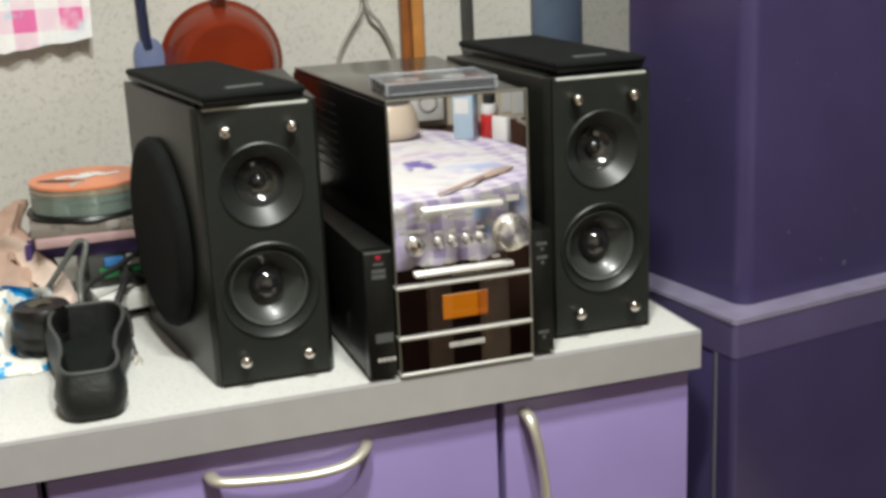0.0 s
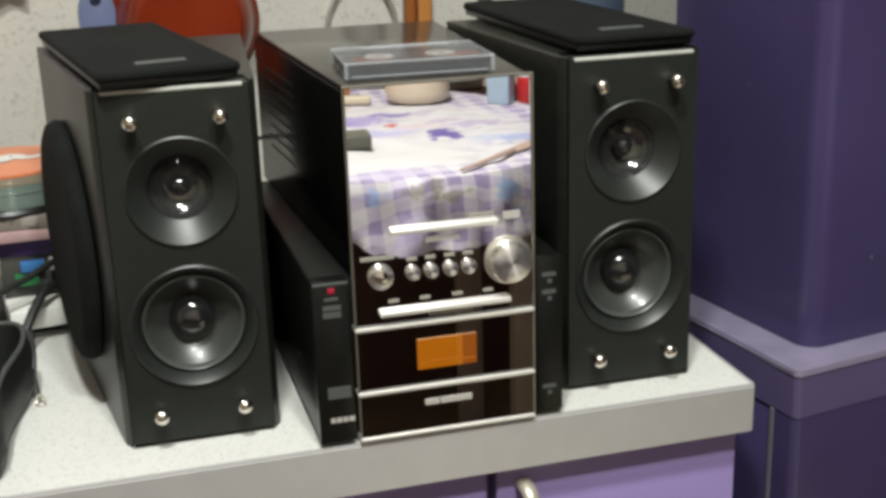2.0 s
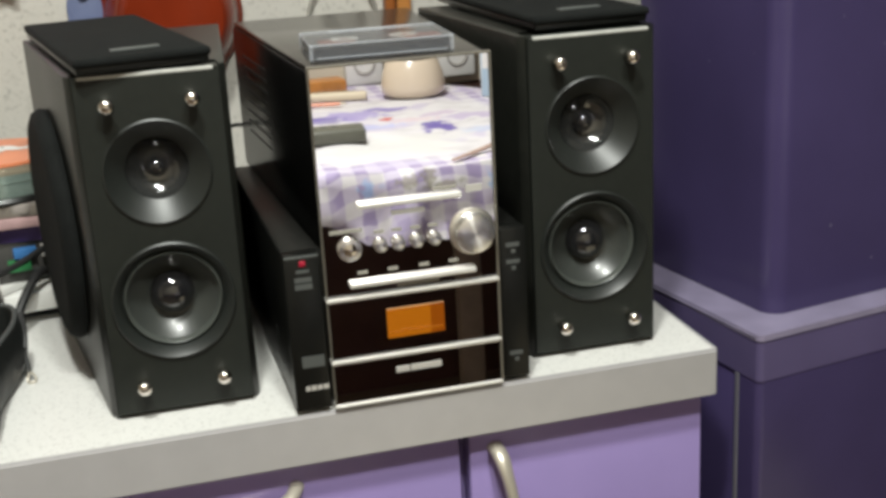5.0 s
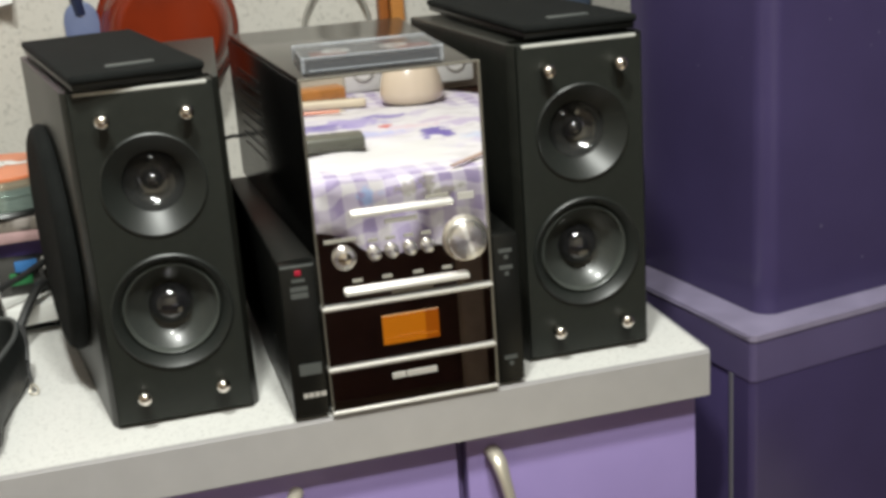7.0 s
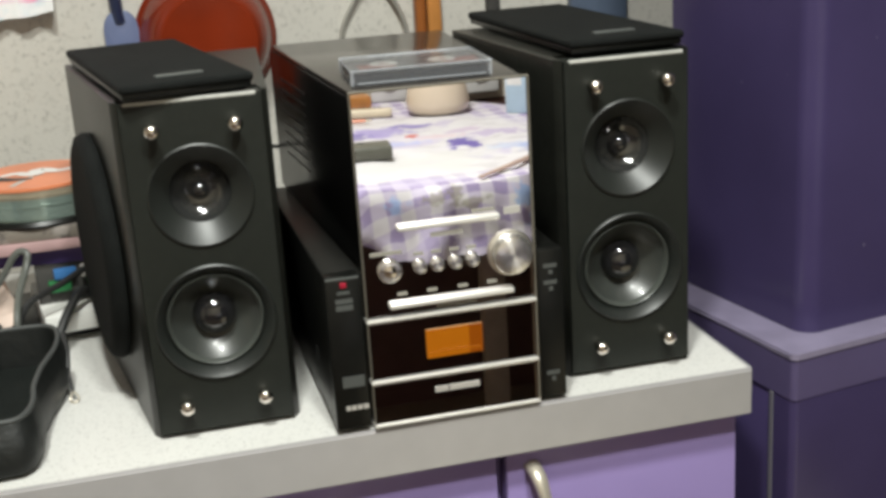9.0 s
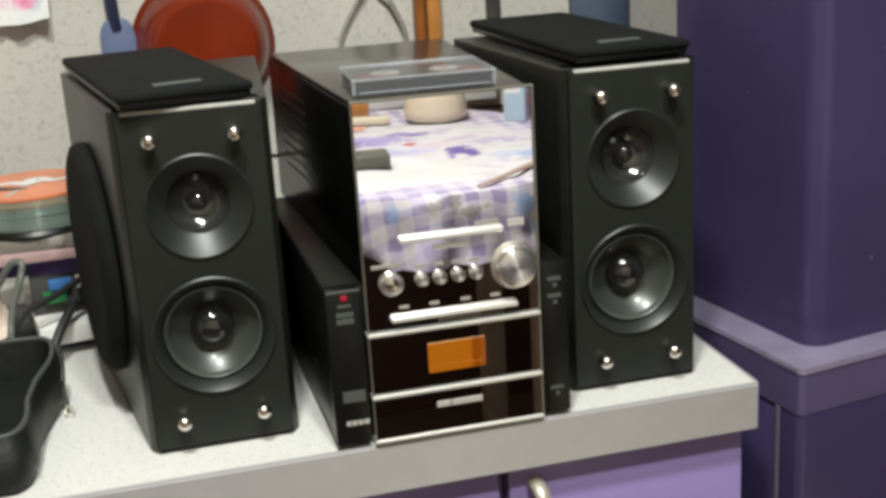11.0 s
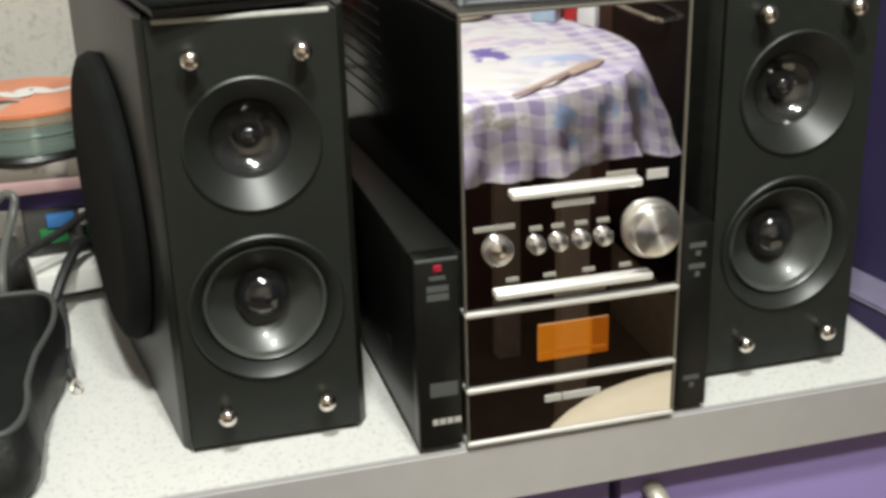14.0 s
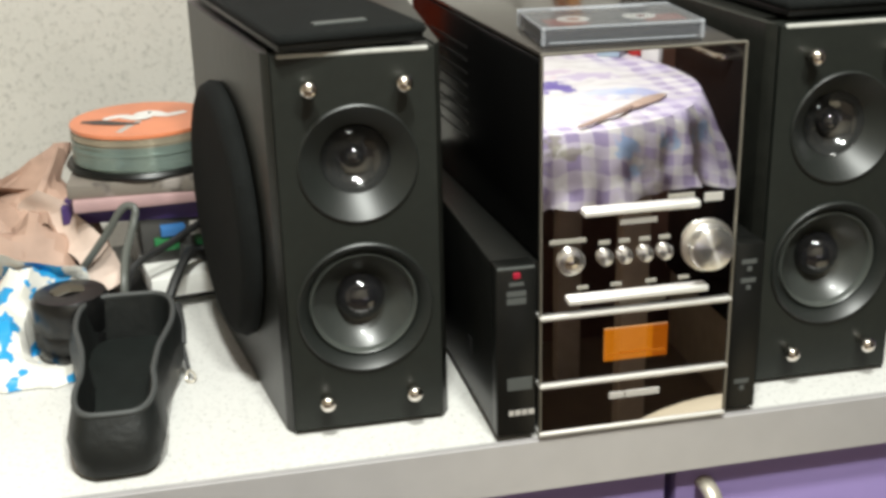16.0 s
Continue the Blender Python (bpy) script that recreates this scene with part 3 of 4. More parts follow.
def hole_panel(w, y0, y1, z0, z1, holes, bevel=0.002):
    """A front panel with round openings, in the x-z plane."""
    bm = bmesh.new()
    n = 48
    outer = [bm.verts.new((x, y0, z)) for x, z in ((-w, z0), (w, z0), (w, z1), (-w, z1))]
    edges = [bm.edges.new((outer[i], outer[(i + 1) % 4])) for i in range(4)]
    for hx, hz, hr in holes:
        ring = [bm.verts.new((hx + hr * math.cos(2 * math.pi * i / n), y0, hz + hr * math.sin(2 * math.pi * i / n))) for i in range(n)]
        edges += [bm.edges.new((ring[i], ring[(i + 1) % n])) for i in range(n)]
    bmesh.ops.triangle_fill(bm, edges=edges, use_beauty=True)
    ext = bmesh.ops.extrude_face_region(bm, geom=bm.faces[:])
    for v in [g for g in ext["geom"] if isinstance(g, bmesh.types.BMVert)]:
        v.co.y = y1
    return bm


def loudspeaker(x, y, h, slant_l, slant_r, disc_side, label):
    """Cabinet whose sides splay towards the back, with baffle, drivers, grille pegs and a cloth disc on one side."""
    sp = thing("loudspeaker", (x, y, 0.90), label, "loudspeaker", "hi-fi loudspeakers")
    w, d = 0.0497, 0.238
    tl, tr = math.tan(radians(slant_l)) * d, math.tan(radians(slant_r)) * d
    c = w + 0.0050
    part("cabinet", prism([(-w, 0.0275), (-w, 0.0025), (-c, 0.0105), (-c - tl, d), (c + tr, d), (c, 0.0105), (w, 0.0025), (w, 0.0275)], 0.0, h, 0.0008), M_BLACK, sp)
    zt, zw, rt, rw = h * 0.722, h * 0.345, 0.0376, 0.0440
    part("baffle", hole_panel(w - 0.0004, 0.0, 0.0198, 0.004, h - 0.001, [(0, zt, rt * 0.985), (0, zw, rw * 0.985)]), M_BAFFLE, sp, "matt black front baffle", 0)
    # pale strip stands in for the highlight along the baffle's upper edge
    part("top_edge", box(-w + 0.004, w - 0.004, -0.0006, 0.003, h - 0.003, h - 0.0002, 0.001), M_EDGE_SHINE, sp, "upper edge with its highlight painted pale grey")
    driver(sp, 0, 0.0, zt, rt, "tweeter")
    driver(sp, 0, 0.0, zw, rw, "woofer")
    for px in (-0.0285, 0.0285):
        for pz in (h * 0.921, h * 0.106):
            part("grille_peg", faced(lathe([(0.0034, 0.0), (0.0034, 0.0065), (0.0046, 0.0078), (0.0055, 0.0105), (0.0051, 0.0128), (0.0034, 0.0146), (0, 0.0152)], 20), px, 0, pz), M_CHROME, sp, "polished metal grille peg", 60)
    if disc_side:
        s = disc_side
        t = slant_l if s < 0 else slant_r
        off = c + math.tan(radians(t)) * 0.128
        bm = lathe([(0.0, 0.0), (0.091, 0.0), (0.092, 0.004), (0.089, 0.010), (0.083, 0.0125), (0.070, 0.0115), (0, 0.0105)], 64)
        bm.transform(Matrix.Translation((s * off, 0.128, 0.120)) @ Matrix.Rotation(radians(-s * t), 4, "Z") @ Matrix.Rotation(radians(s * 90), 4, "Y"))
        part("side_grille", bm, M_CLOTH, sp, "round black cloth side grille", 50)
    return sp


loudspeaker(-0.1668, 0.042, 0.2530, 9.0, 4.0, -1, "black two-way bookshelf loudspeaker with a round side grille")
loudspeaker(0.1540, 0.034, 0.2530, 4.0, 4.0, 1, "black two-way bookshelf loudspeaker beside the purple fridge")


def grille_cover(place, rz, tilt):
    g = thing("grille_cover", place, "black cloth loudspeaker grille lying on the loudspeaker", "speaker grille", "loose loudspeaker grilles", rz)
    g.matrix_basis = g.matrix_basis @ pose(0, 0, 0, tilt, 0, 0)
    part("frame", box(-0.0455, 0.0455, -0.124, 0.124, 0.0015, 0.008, 0.002), M_PLASTIC, g)
    part("cloth", box(-0.047, 0.047, -0.126, 0.126, 0.006, 0.0125, 0.0028, 3), M_CLOTH, g)
    part("badge", box(-0.017, 0.017, -0.103, -0.096, 0.0122, 0.0138, 0.0006), M_PRINT, g, "small grey name plate")
    for px in (-0.0285, 0.0285):
        for py in (-0.106, 0.106):
            part("socket", box(px - 0.004, px + 0.004, py - 0.004, py + 0.004, 0.0, 0.002), M_RUBBER, g)


grille_cover((-0.1885, 0.162, 1.1533), 10, 0)
grille_cover((0.1555, 0.170, 1.1533), 2, 0)

# ---- hi-fi unit ----
hifi = thing("stereo_system", (0.0005, 0.002, 0.9022), "black micro stereo with a mirror-glass front, showing an amber display", "stereo")
for fx in (-0.078, 0.074):
    for fy in (0.03, 0.25):
        part("foot", lathe([(0, -0.0022), (0.007, -0.0022), (0.008, -0.001), (0.008, 0.0032), (0, 0.0032)], 20), M_RUBBER, hifi, "", 30, pose(fx, fy, 0))
for k in range(8):
    zc = 0.165 + k * 0.009
    part("side_slot", prism([(-0.0757, 0.135), (-0.0751, 0.135), (-0.0822, 0.225), (-0.0828, 0.225)], zc, zc + 0.0014), M_SLOT, hifi)
part("inner_front", box(-0.0628, 0.0628, -0.001, 0.0038, 0.003, 0.1184), M_PLASTIC, hifi)
part("lower_body", prism([(-0.092, 0.004), (0.086, 0.004), (0.092, 0.29), (-0.097, 0.29)], 0.003, 0.119, 0.002), M_PLASTIC, hifi)
part("upper_body", prism([(-0.0635, -0.001), (0.0635, -0.001), (0.080, 0.298), (-0.083, 0.298)], 0.1185, 0.246, 0.004), M_GLOSS, hifi)
part("top_cover", prism([(-0.062, 0.0), (0.062, 0.0), (0.078, 0.296), (-0.081, 0.296)], 0.2455, 0.2490, 0.0012), M_SMOKE, hifi, "smoky translucent top cover")
for x0, x1 in ((-0.092, -0.0662), (0.0662, 0.0862)):
    part("side_panel", box(x0, x1, -0.003, 0.012, 0.002, 0.1195, 0.0015), M_PLASTIC, hifi)
part("side_panel_edge", box(-0.0912, -0.067, -0.0034, 0.002, 0.1172, 0.1192, 0.0006), M_PRINT, hifi)
for z0, z1 in ((0.086, 0.2485), (0.0385, 0.081), (0.003, 0.0335)):
    part("mirror_panel", box(-0.0628, 0.0628, -0.004, -0.0012, z0, z1, 0.0003, 1), M_MIRROR, hifi, "smoked mirror-glass panel")
for z in (0.0832, 0.0358):
    part("chrome_strip", box(-0.0642, 0.0642, -0.0056, 0.006, z - 0.0013, z + 0.0013, 0.0006), M_BAR, hifi, "bright metal strip")
part("chrome_strip", box(-0.0642, 0.0642, -0.0056, 0.006, 0.0002, 0.0026, 0.0006), M_BAR, hifi, "bright metal strip")
part("edge_strip", box(-0.0640, -0.0631, -0.0046, -0.0012, 0.003, 0.2490, 0.0002, 1), M_TRIM, hifi, "thin dull edge strip")
part("edge_strip", box(0.0630, 0.0646, -0.0050, -0.0012, 0.003, 0.2490, 0.0003, 1), M_TRIM, hifi, "thin dull edge strip")
part("edge_strip", box(-0.0640, 0.0646, -0.0046, -0.0012, 0.2487, 0.2497, 0.0002, 1), M_TRIM, hifi, "thin dull edge strip")
part("display", box(-0.0212, 0.0110, -0.0049, -0.003, 0.0490, 0.0712), M_AMBER, hifi, "glowing amber display")
part("display", box(0.0110, 0.0212, -0.0049, -0.003, 0.0490, 0.0712), M_AMBERD, hifi, "dimmer amber display field")
for z, x0, x1 in ((0.0532, -0.0196, 0.0196), (0.0545, -0.0120, 0.0104)):
    part("display_line", box(x0, x1, -0.0052, -0.0045, z - 0.0005, z + 0.0005), M_AMBERL, hifi)
for x0, x1, z in ((-0.0375, 0.0382, 0.1508), (-0.0468, 0.0465, 0.0938)):
    part("button_bar", box(x0, x1, -0.0085, -0.0042, z - 0.0023, z + 0.0023, 0.0014, 3), M_BAR, hifi, "long brushed metal button bar")


def knob(name, x, z, r, out, label, finish=None):
    bm = faced(lathe([(r * 0.92, 0), (r, 0.001), (r, out * 0.8), (r * 0.95, out * 0.95), (r * 0.86, out), (r * 0.4, out * 0.985), (0, out * 0.97)], 40), 0, 0, 0)
    part(name, bm, finish or M_SILVER, hifi, label, 40, pose(x, -0.004, z))


knob("jack_ring", -0.0446, 0.1200, 0.0086, 0.0032, "round metal socket ring", M_TURNED)
part("jack_socket", faced(lathe([(0.0048, 0.0), (0.0048, 0.0036), (0.003, 0.0046), (0, 0.0048)], 20), -0.0446, -0.004, 0.1200), M_CHROME, hifi)
for x in (-0.0224, -0.0095, 0.0040, 0.0170):
    knob("push_button", x, 0.1205, 0.0050, 0.0036, "round metal push button", M_TURNED)
# ring added in place of the knob's reflection in the mirror glass
part("knob_reflection_ring", faced(lathe([(0.0172, 0), (0.0172, 0.0015), (0.0155, 0.0022), (0, 0.002)], 40), 0.0455, -0.004, 0.1218), M_SILVER, hifi)
knob("volume_knob", 0.0455, 0.1218, 0.0146, 0.0105, "large brushed metal volume knob", M_TURNED)


def bars(parent, x0, x1, z, h, y, mat, split=(), name="lettering"):
    """Small print as plain bars."""
    cuts = [x0, *split, x1]
    for a, b in zip(cuts, cuts[1:]):
        part(name, box(a, b - 0.0008, y - 0.0006, y + 0.001, z - h / 2, z + h / 2), mat, parent)


bars(hifi, -0.0170, 0.0180, 0.0235, 0.0042, -0.004, M_PRINTW, (-0.006,))
bars(hifi, -0.058, -0.034, 0.1330, 0.0026, -0.004, M_PRINTP)
bars(hifi, -0.013, 0.012, 0.1425, 0.0034, -0.004, M_PRINTW)
bars(hifi, 0.042, 0.055, 0.1535, 0.0052, -0.004, M_PRINTW)
bars(hifi, 0.018, 0.036, 0.1562, 0.0025, -0.004, M_PRINTP)
for x in (-0.0224, -0.0095, 0.0040, 0.0170):
    bars(hifi, x - 0.004, x + 0.004, 0.1300, 0.0024, -0.004, M_PRINTP)
for x in (-0.036, -0.014, 0.009, 0.031):
    bars(hifi, x - 0.004, x + 0.004, 0.1015, 0.0022, -0.004, M_PRINTP)
bars(hifi, -0.012, 0.020, 0.0885, 0.0016, -0.004, M_PRINTP)
part("standby_light", box(-0.0810, -0.0764, -0.0040, -0.002, 0.1115, 0.1155, 0.0006), M_RED, hifi, "small red standby light")
for z, w, h in ((0.1078, 0.0050, 0.0022), (0.1015, 0.0066, 0.0034), (0.0965, 0.0066, 0.0040)):
    bars(hifi, -0.0785 - w, -0.0785 + w, z, h, -0.003, M_PRINT)
bars(hifi, -0.085, -0.068, 0.0395, 0.0085, -0.003, M_PRINT, (), "badge")
bars(hifi, -0.084, -0.066 - 0.0005, 0.0190, 0.0034, -0.003, M_PRINTW, (-0.0800, -0.0755, -0.0712))
for z in (0.107, 0.094, 0.022):
    bars(hifi, 0.0705, 0.0815, z, 0.0030, -0.003, M_PRINT)
    part("arrow_mark", box(0.0745, 0.0775, -0.0038, -0.002, z - 0.0065, z - 0.0035), M_PRINT, hifi)

part("vent_slot", box(-0.0935, -0.0915, 0.060, 0.068, 0.030, 0.045), M_RUBBER, hifi)

# ---- cassette on the hi-fi ----
tape = thing("cassette_case", (-0.0050, 0.050, 1.1514), "clear plastic cassette case with a tape inside, on the stereo", "cassette", rz=-3)
part("tray", box(-0.050, 0.050, -0.034, 0.034, 0.0, 0.0015, 0.0005), M_CLEAR, tape)
for nm, dims in (("front_wall", (-0.050, 0.050, -0.034, -0.0326, 0.0016, 0.0104)), ("back_wall", (-0.050, 0.050, 0.0326, 0.034, 0.0016, 0.0104)), ("side_wall", (-0.050, -0.0486, -0.0325, 0.0325, 0.0016, 0.0104)), ("side_wall", (0.0486, 0.050, -0.0325, 0.0325, 0.0016, 0.0104)), ("lid", (-0.050, 0.050, -0.034, 0.034, 0.0105, 0.0116))):
    part(nm, box(*dims, 0.0004, 1), M_CLEAR, tape)
# thin pale strips added as painted sparkles and edge highlights of the clear case
for nm, dims in (("corner_glint", (-0.0506, -0.0480, -0.0346, -0.0326, 0.0010, 0.0118)), ("corner_glint", (0.0480, 0.0506, -0.0346, -0.0326, 0.0010, 0.0122)), ("corner_glint", (-0.0506, -0.0490, 0.0300, 0.0346, 0.0020, 0.0120)), ("corner_glint", (0.0490, 0.0506, 0.0300, 0.0346, 0.0020, 0.0120)),
                 ("rim", (-0.0500, 0.0500, -0.0346, -0.0338, 0.0104, 0.0120)), ("rim", (-0.0500, 0.0500, 0.0330, 0.0346, 0.0104, 0.0124)), ("rim", (-0.0506, -0.0496, -0.0330, 0.0300, 0.0104, 0.0120)), ("rim", (0.0496, 0.0506, -0.0330, 0.0300, 0.0104, 0.0120)), ("strip_glint", (-0.0300, 0.0320, 0.0240, 0.0290, 0.0117, 0.0123)), ("strip_glint", (-0.0460, 0.0460, -0.0346, -0.0340, 0.0018, 0.0030))):
    part(nm, box(*dims, 0.0003, 1), M_GLINT, tape, "pale strip painted as a glint on clear plastic")
part("tape_shell", box(-0.0480, 0.0480, -0.0322, 0.0310, 0.0022, 0.0088, 0.001), M_TAPE, tape)
for x in (-0.0213, 0.0213):
    part("reel", lathe([(0.0, 0.0089), (0.0045, 0.0089), (0.0045, 0.0096), (0.0105, 0.0096), (0.0105, 0.0089)], 24), M_WHITE, tape, "", 30, pose(x, 0.004, 0))
for x in (-0.028, 0.034):
    part("paper_label", box(x - 0.013, x + 0.013, -0.014, 0.008, 0.0089, 0.0092), M_TAPERED, tape)

# ---- disc spindle on a pile of boxes ----
pile_x, pile_y = -0.305, 0.367


def carton(x, y, z0, w, d, h, rz, mat, label, name="disc_box"):
    c = thing(name, (x, y, z0), label, "box", rz=rz)
    part("body", box(-w / 2, w / 2, -d / 2, d / 2, 0, h, 0.0015), mat, c)
    return c


carton(pile_x + 0.030, pile_y + 0.00, 0.900, 0.15, 0.12, 0.012, 4, M_PLASTIC, "flat black plastic tray under a pile", "flat_tray")
carton(pile_x + 0.050, pile_y - 0.020, 0.912, 0.13, 0.12, 0.018, 10, M_WHITE, "flat white plastic box near the bottom of a pile", "flat_box")
board = carton(pile_x + 0.045, pile_y + 0.005, 0.930, 0.12, 0.10, 0.038, 6, M_BOXC, "dark grey electronics box with coloured sockets, in a pile", "electronics_box")
for sx, sw, sz, sh, mat in ((-0.050, 0.020, 0.012, 0.010, M_GREEN), (-0.044, 0.020, 0.024, 0.009, M_SKY), (-0.020, 0.018, 0.023, 0.011, M_PRINTW), (-0.026, 0.056, 0.004, 0.008, M_PRINT), (0.002, 0.009, 0.024, 0.007, M_SKY),
                            (0.014, 0.009, 0.027, 0.007, M_PRINTW), (0.026, 0.009, 0.023, 0.007, M_PALEBLUE), (-0.016, 0.012, 0.014, 0.007, M_GREEN), (0.036, 0.009, 0.014, 0.007, M_GREEN), (0.040, 0.009, 0.025, 0.007, M_PRINTW)):
    part("socket", box(sx, sx + sw, -0.0570, -0.0445, sz, sz + sh, 0.0008), mat, board)
carton(pile_x + 0.015, pile_y + 0.01, 0.968, 0.165, 0.12, 0.016, -4, M_BOXB, "dark violet card box in a pile")
carton(pile_x + 0.020, pile_y, 0.984, 0.165, 0.125, 0.010, 3, M_BOXA, "dull pink disc box in a pile")
carton(pile_x + 0.018, pile_y, 0.994, 0.158, 0.124, 0.012, -2, M_CARDB, "grey brown card disc box at the top of a pile")
cake = thing("disc_spindle", (pile_x, pile_y, 1.006), "stack of discs with an orange printed top, on boxes", "disc stack")
part("base", lathe([(0, 0), (0.064, 0), (0.066, 0.003), (0.064, 0.006), (0, 0.006)], 48), M_PLASTIC, cake)
for i in range(15):
    part("disc", lathe([(0.0075, 0), (0.0598, 0), (0.06, 0.0007), (0.0598, 0.0014), (0.0075, 0.0014)], 48), M_DISC if i < 11 else M_DISCB, cake, "", 30, pose(random.uniform(-.0008, .0008), random.uniform(-.0008, .0008), 0.006 + i * 0.00185))
topd = part("top_disc", lathe([(0.0075, 0), (0.0598, 0), (0.06, 0.0015), (0.0598, 0.003), (0.0075, 0.003)], 48), M_ORANGE, cake, "orange printed disc", 30, pose(0, 0, 0.0340))
part("white_mark", tube([(-0.032, 0.004, 0.0032), (-0.018, 0.012, 0.0032), (-0.004, 0.002, 0.0032), (0.006, 0.016, 0.0032), (0.020, 0.006, 0.0032), (0.036, 0.014, 0.0032)], 0.006, 8, [0.003, 0.006, 0.008, 0.011, 0.006, 0.004], 0.06), M_WHITE, topd, "white printed drawing")
part("dark_mark", tube([(-0.050, 0.0, 0.0031), (-0.036, -0.004, 0.0031), (-0.018, -0.014, 0.0031), (-0.002, -0.018, 0.0031)], 0.008, 8, [0.003, 0.009, 0.007, 0.003], 0.04), M_BOXC, topd, "dark printed drawing")
part("pale_mark", tube([(-0.018, -0.044, 0.0030), (-0.012, -0.028, 0.0030), (-0.002, -0.010, 0.0030)], 0.003, 8, None, 0.06), M_PRINTW, topd)

# ---- hanging kitchen tools ----
pan = thing("hanging_pan", (-0.123, WALL - 0.034, 1.137), "brick red enamel pan hanging on the wall", "pan")
part("bowl", faced(lathe([(0.0, 0.032), (0.049, 0.032), (0.0535, 0.028), (0.062, 0.010), (0.0685, -0.016), (0.0706, -0.024), (0.0755, -0.028), (0.0755, -0.032), (0.0706, -0.0335), (0.064, -0.02), (0.0, 0.012)], 64), 0, 0, 0), M_ENAMEL, pan, "", 40)
part("handle", tube([(0, 0.015, 0.066), (0.0, 0.010, 0.10), (0.002, 0.014, 0.16), (0.0, 0.024, 0.20)], 0.009, 10, None, 0.6), M_ENAMEL_DK, pan, "dark handle")

spat = thing("hanging_spatula", (-0.2105, WALL - 0.007, 1.150), "blue nylon spatula with a navy handle on the wall", "spatula")
bm = prism([(-0.018, -0.075), (0.018, -0.075)] + [(0.018 * math.cos(a), 0.004 + 0.020 * math.sin(a)) for a in [i * math.pi / 12 for i in range(13)]], -0.004, 0.004, 0.0018)
bm.transform(Matrix.Rotation(radians(90), 4, "X"))
part("blade", bm, M_BLUE, spat)
part("handle", tube([(0.0, 0, 0.010), (-0.003, -0.001, 0.05), (-0.004, 0, 0.24)], 0.0068, 10), M_NAVY, spat)

whisk = thing("hanging_whisk", (0.0590, WALL - 0.014, 1.15), "bent steel wire masher hanging on the wall", "kitchen tool")
part("wire", tube([(-0.036, 0.01, -0.06), (-0.034, 0.008, -0.02), (-0.018, 0.006, 0.012), (-0.004, 0.004, 0.034), (0.0, 0.006, 0.062), (0.0, 0.010, 0.16)], 0.0026, 8), M_STEEL, whisk)
part("wire", tube([(0.040, 0.010, -0.06), (0.038, 0.006, -0.02), (0.022, 0.002, 0.018), (0.008, 0.000, 0.036), (0.004, 0.004, 0.062), (0.004, 0.010, 0.16)], 0.0026, 8), M_STEEL, whisk)

spoon = thing("hanging_wooden_spoon", (0.1198, WALL - 0.018, 1.16), "pair of varnished wooden spoons hanging on the wall", "wooden spoon")
part("handle", box(0.0003, 0.0162, -0.006, 0.006, -0.09, 0.20, 0.004, 3), M_WOOD, spoon)
part("handle", box(-0.0122, -0.0003, -0.001, 0.017, -0.09, 0.20, 0.004, 3), M_WOODD, spoon)

fork = thing("hanging_turner", (0.2000, WALL - 0.008, 1.15), "dark metal turner hanging on the wall", "kitchen tool")
part("handle", box(-0.008, 0.008, -0.003, 0.007, -0.08, 0.20, 0.003), M_BOXC, fork)

mitt = thing("blue_board", (0.3255, WALL - 0.012, 1.12), "dull grey blue plastic board hanging on the wall", "board")
part("plate", box(-0.035, 0.035, -0.004, 0.011, -0.06, 0.20, 0.004), M_DULLBLUE, mitt)

# towel with a frilled lower edge
towel = thing("tea_towel", (-0.3875, WALL - 0.019, 1.163), "white pink and blue checked tea towel hanging folded", "towel")
bm = bmesh.new()
grid = []
for j in range(24):
    row = []
    for i in range(41):
        u, v = i / 40, j / 23
        x = -0.14 + 0.265 * u - 0.012 * (1 - v)
        z = 0.004 + 0.30 * v + 0.030 * (u - 0.6) * (1 - v) + 0.0010 * math.sin(u * 55 + 3 * math.sin(u * 11)) * max(0, 1 - v * 8)
        y = 0.0035 * math.sin(u * 9 + 1) * (1 - 0.5 * v) + 0.004 * math.sin(u * 55) * max(0, 1 - v * 8) - 0.003 * (1 - v)
        row.append(bm.verts.new((x, y, z)))
    grid.append(row)
for a, b in zip(grid, grid[1:]):
    for i in range(40):
        bm.faces.new((a[i], a[i + 1], b[i + 1], b[i]))
ext = bmesh.ops.extrude_face_region(bm, geom=bm.faces[:])
for v in [g for g in ext["geom"] if isinstance(g, bmesh.types.BMVert)]:
    v.co.y += 0.012
part("cloth", bm, M_TOWEL, towel, "", 60)

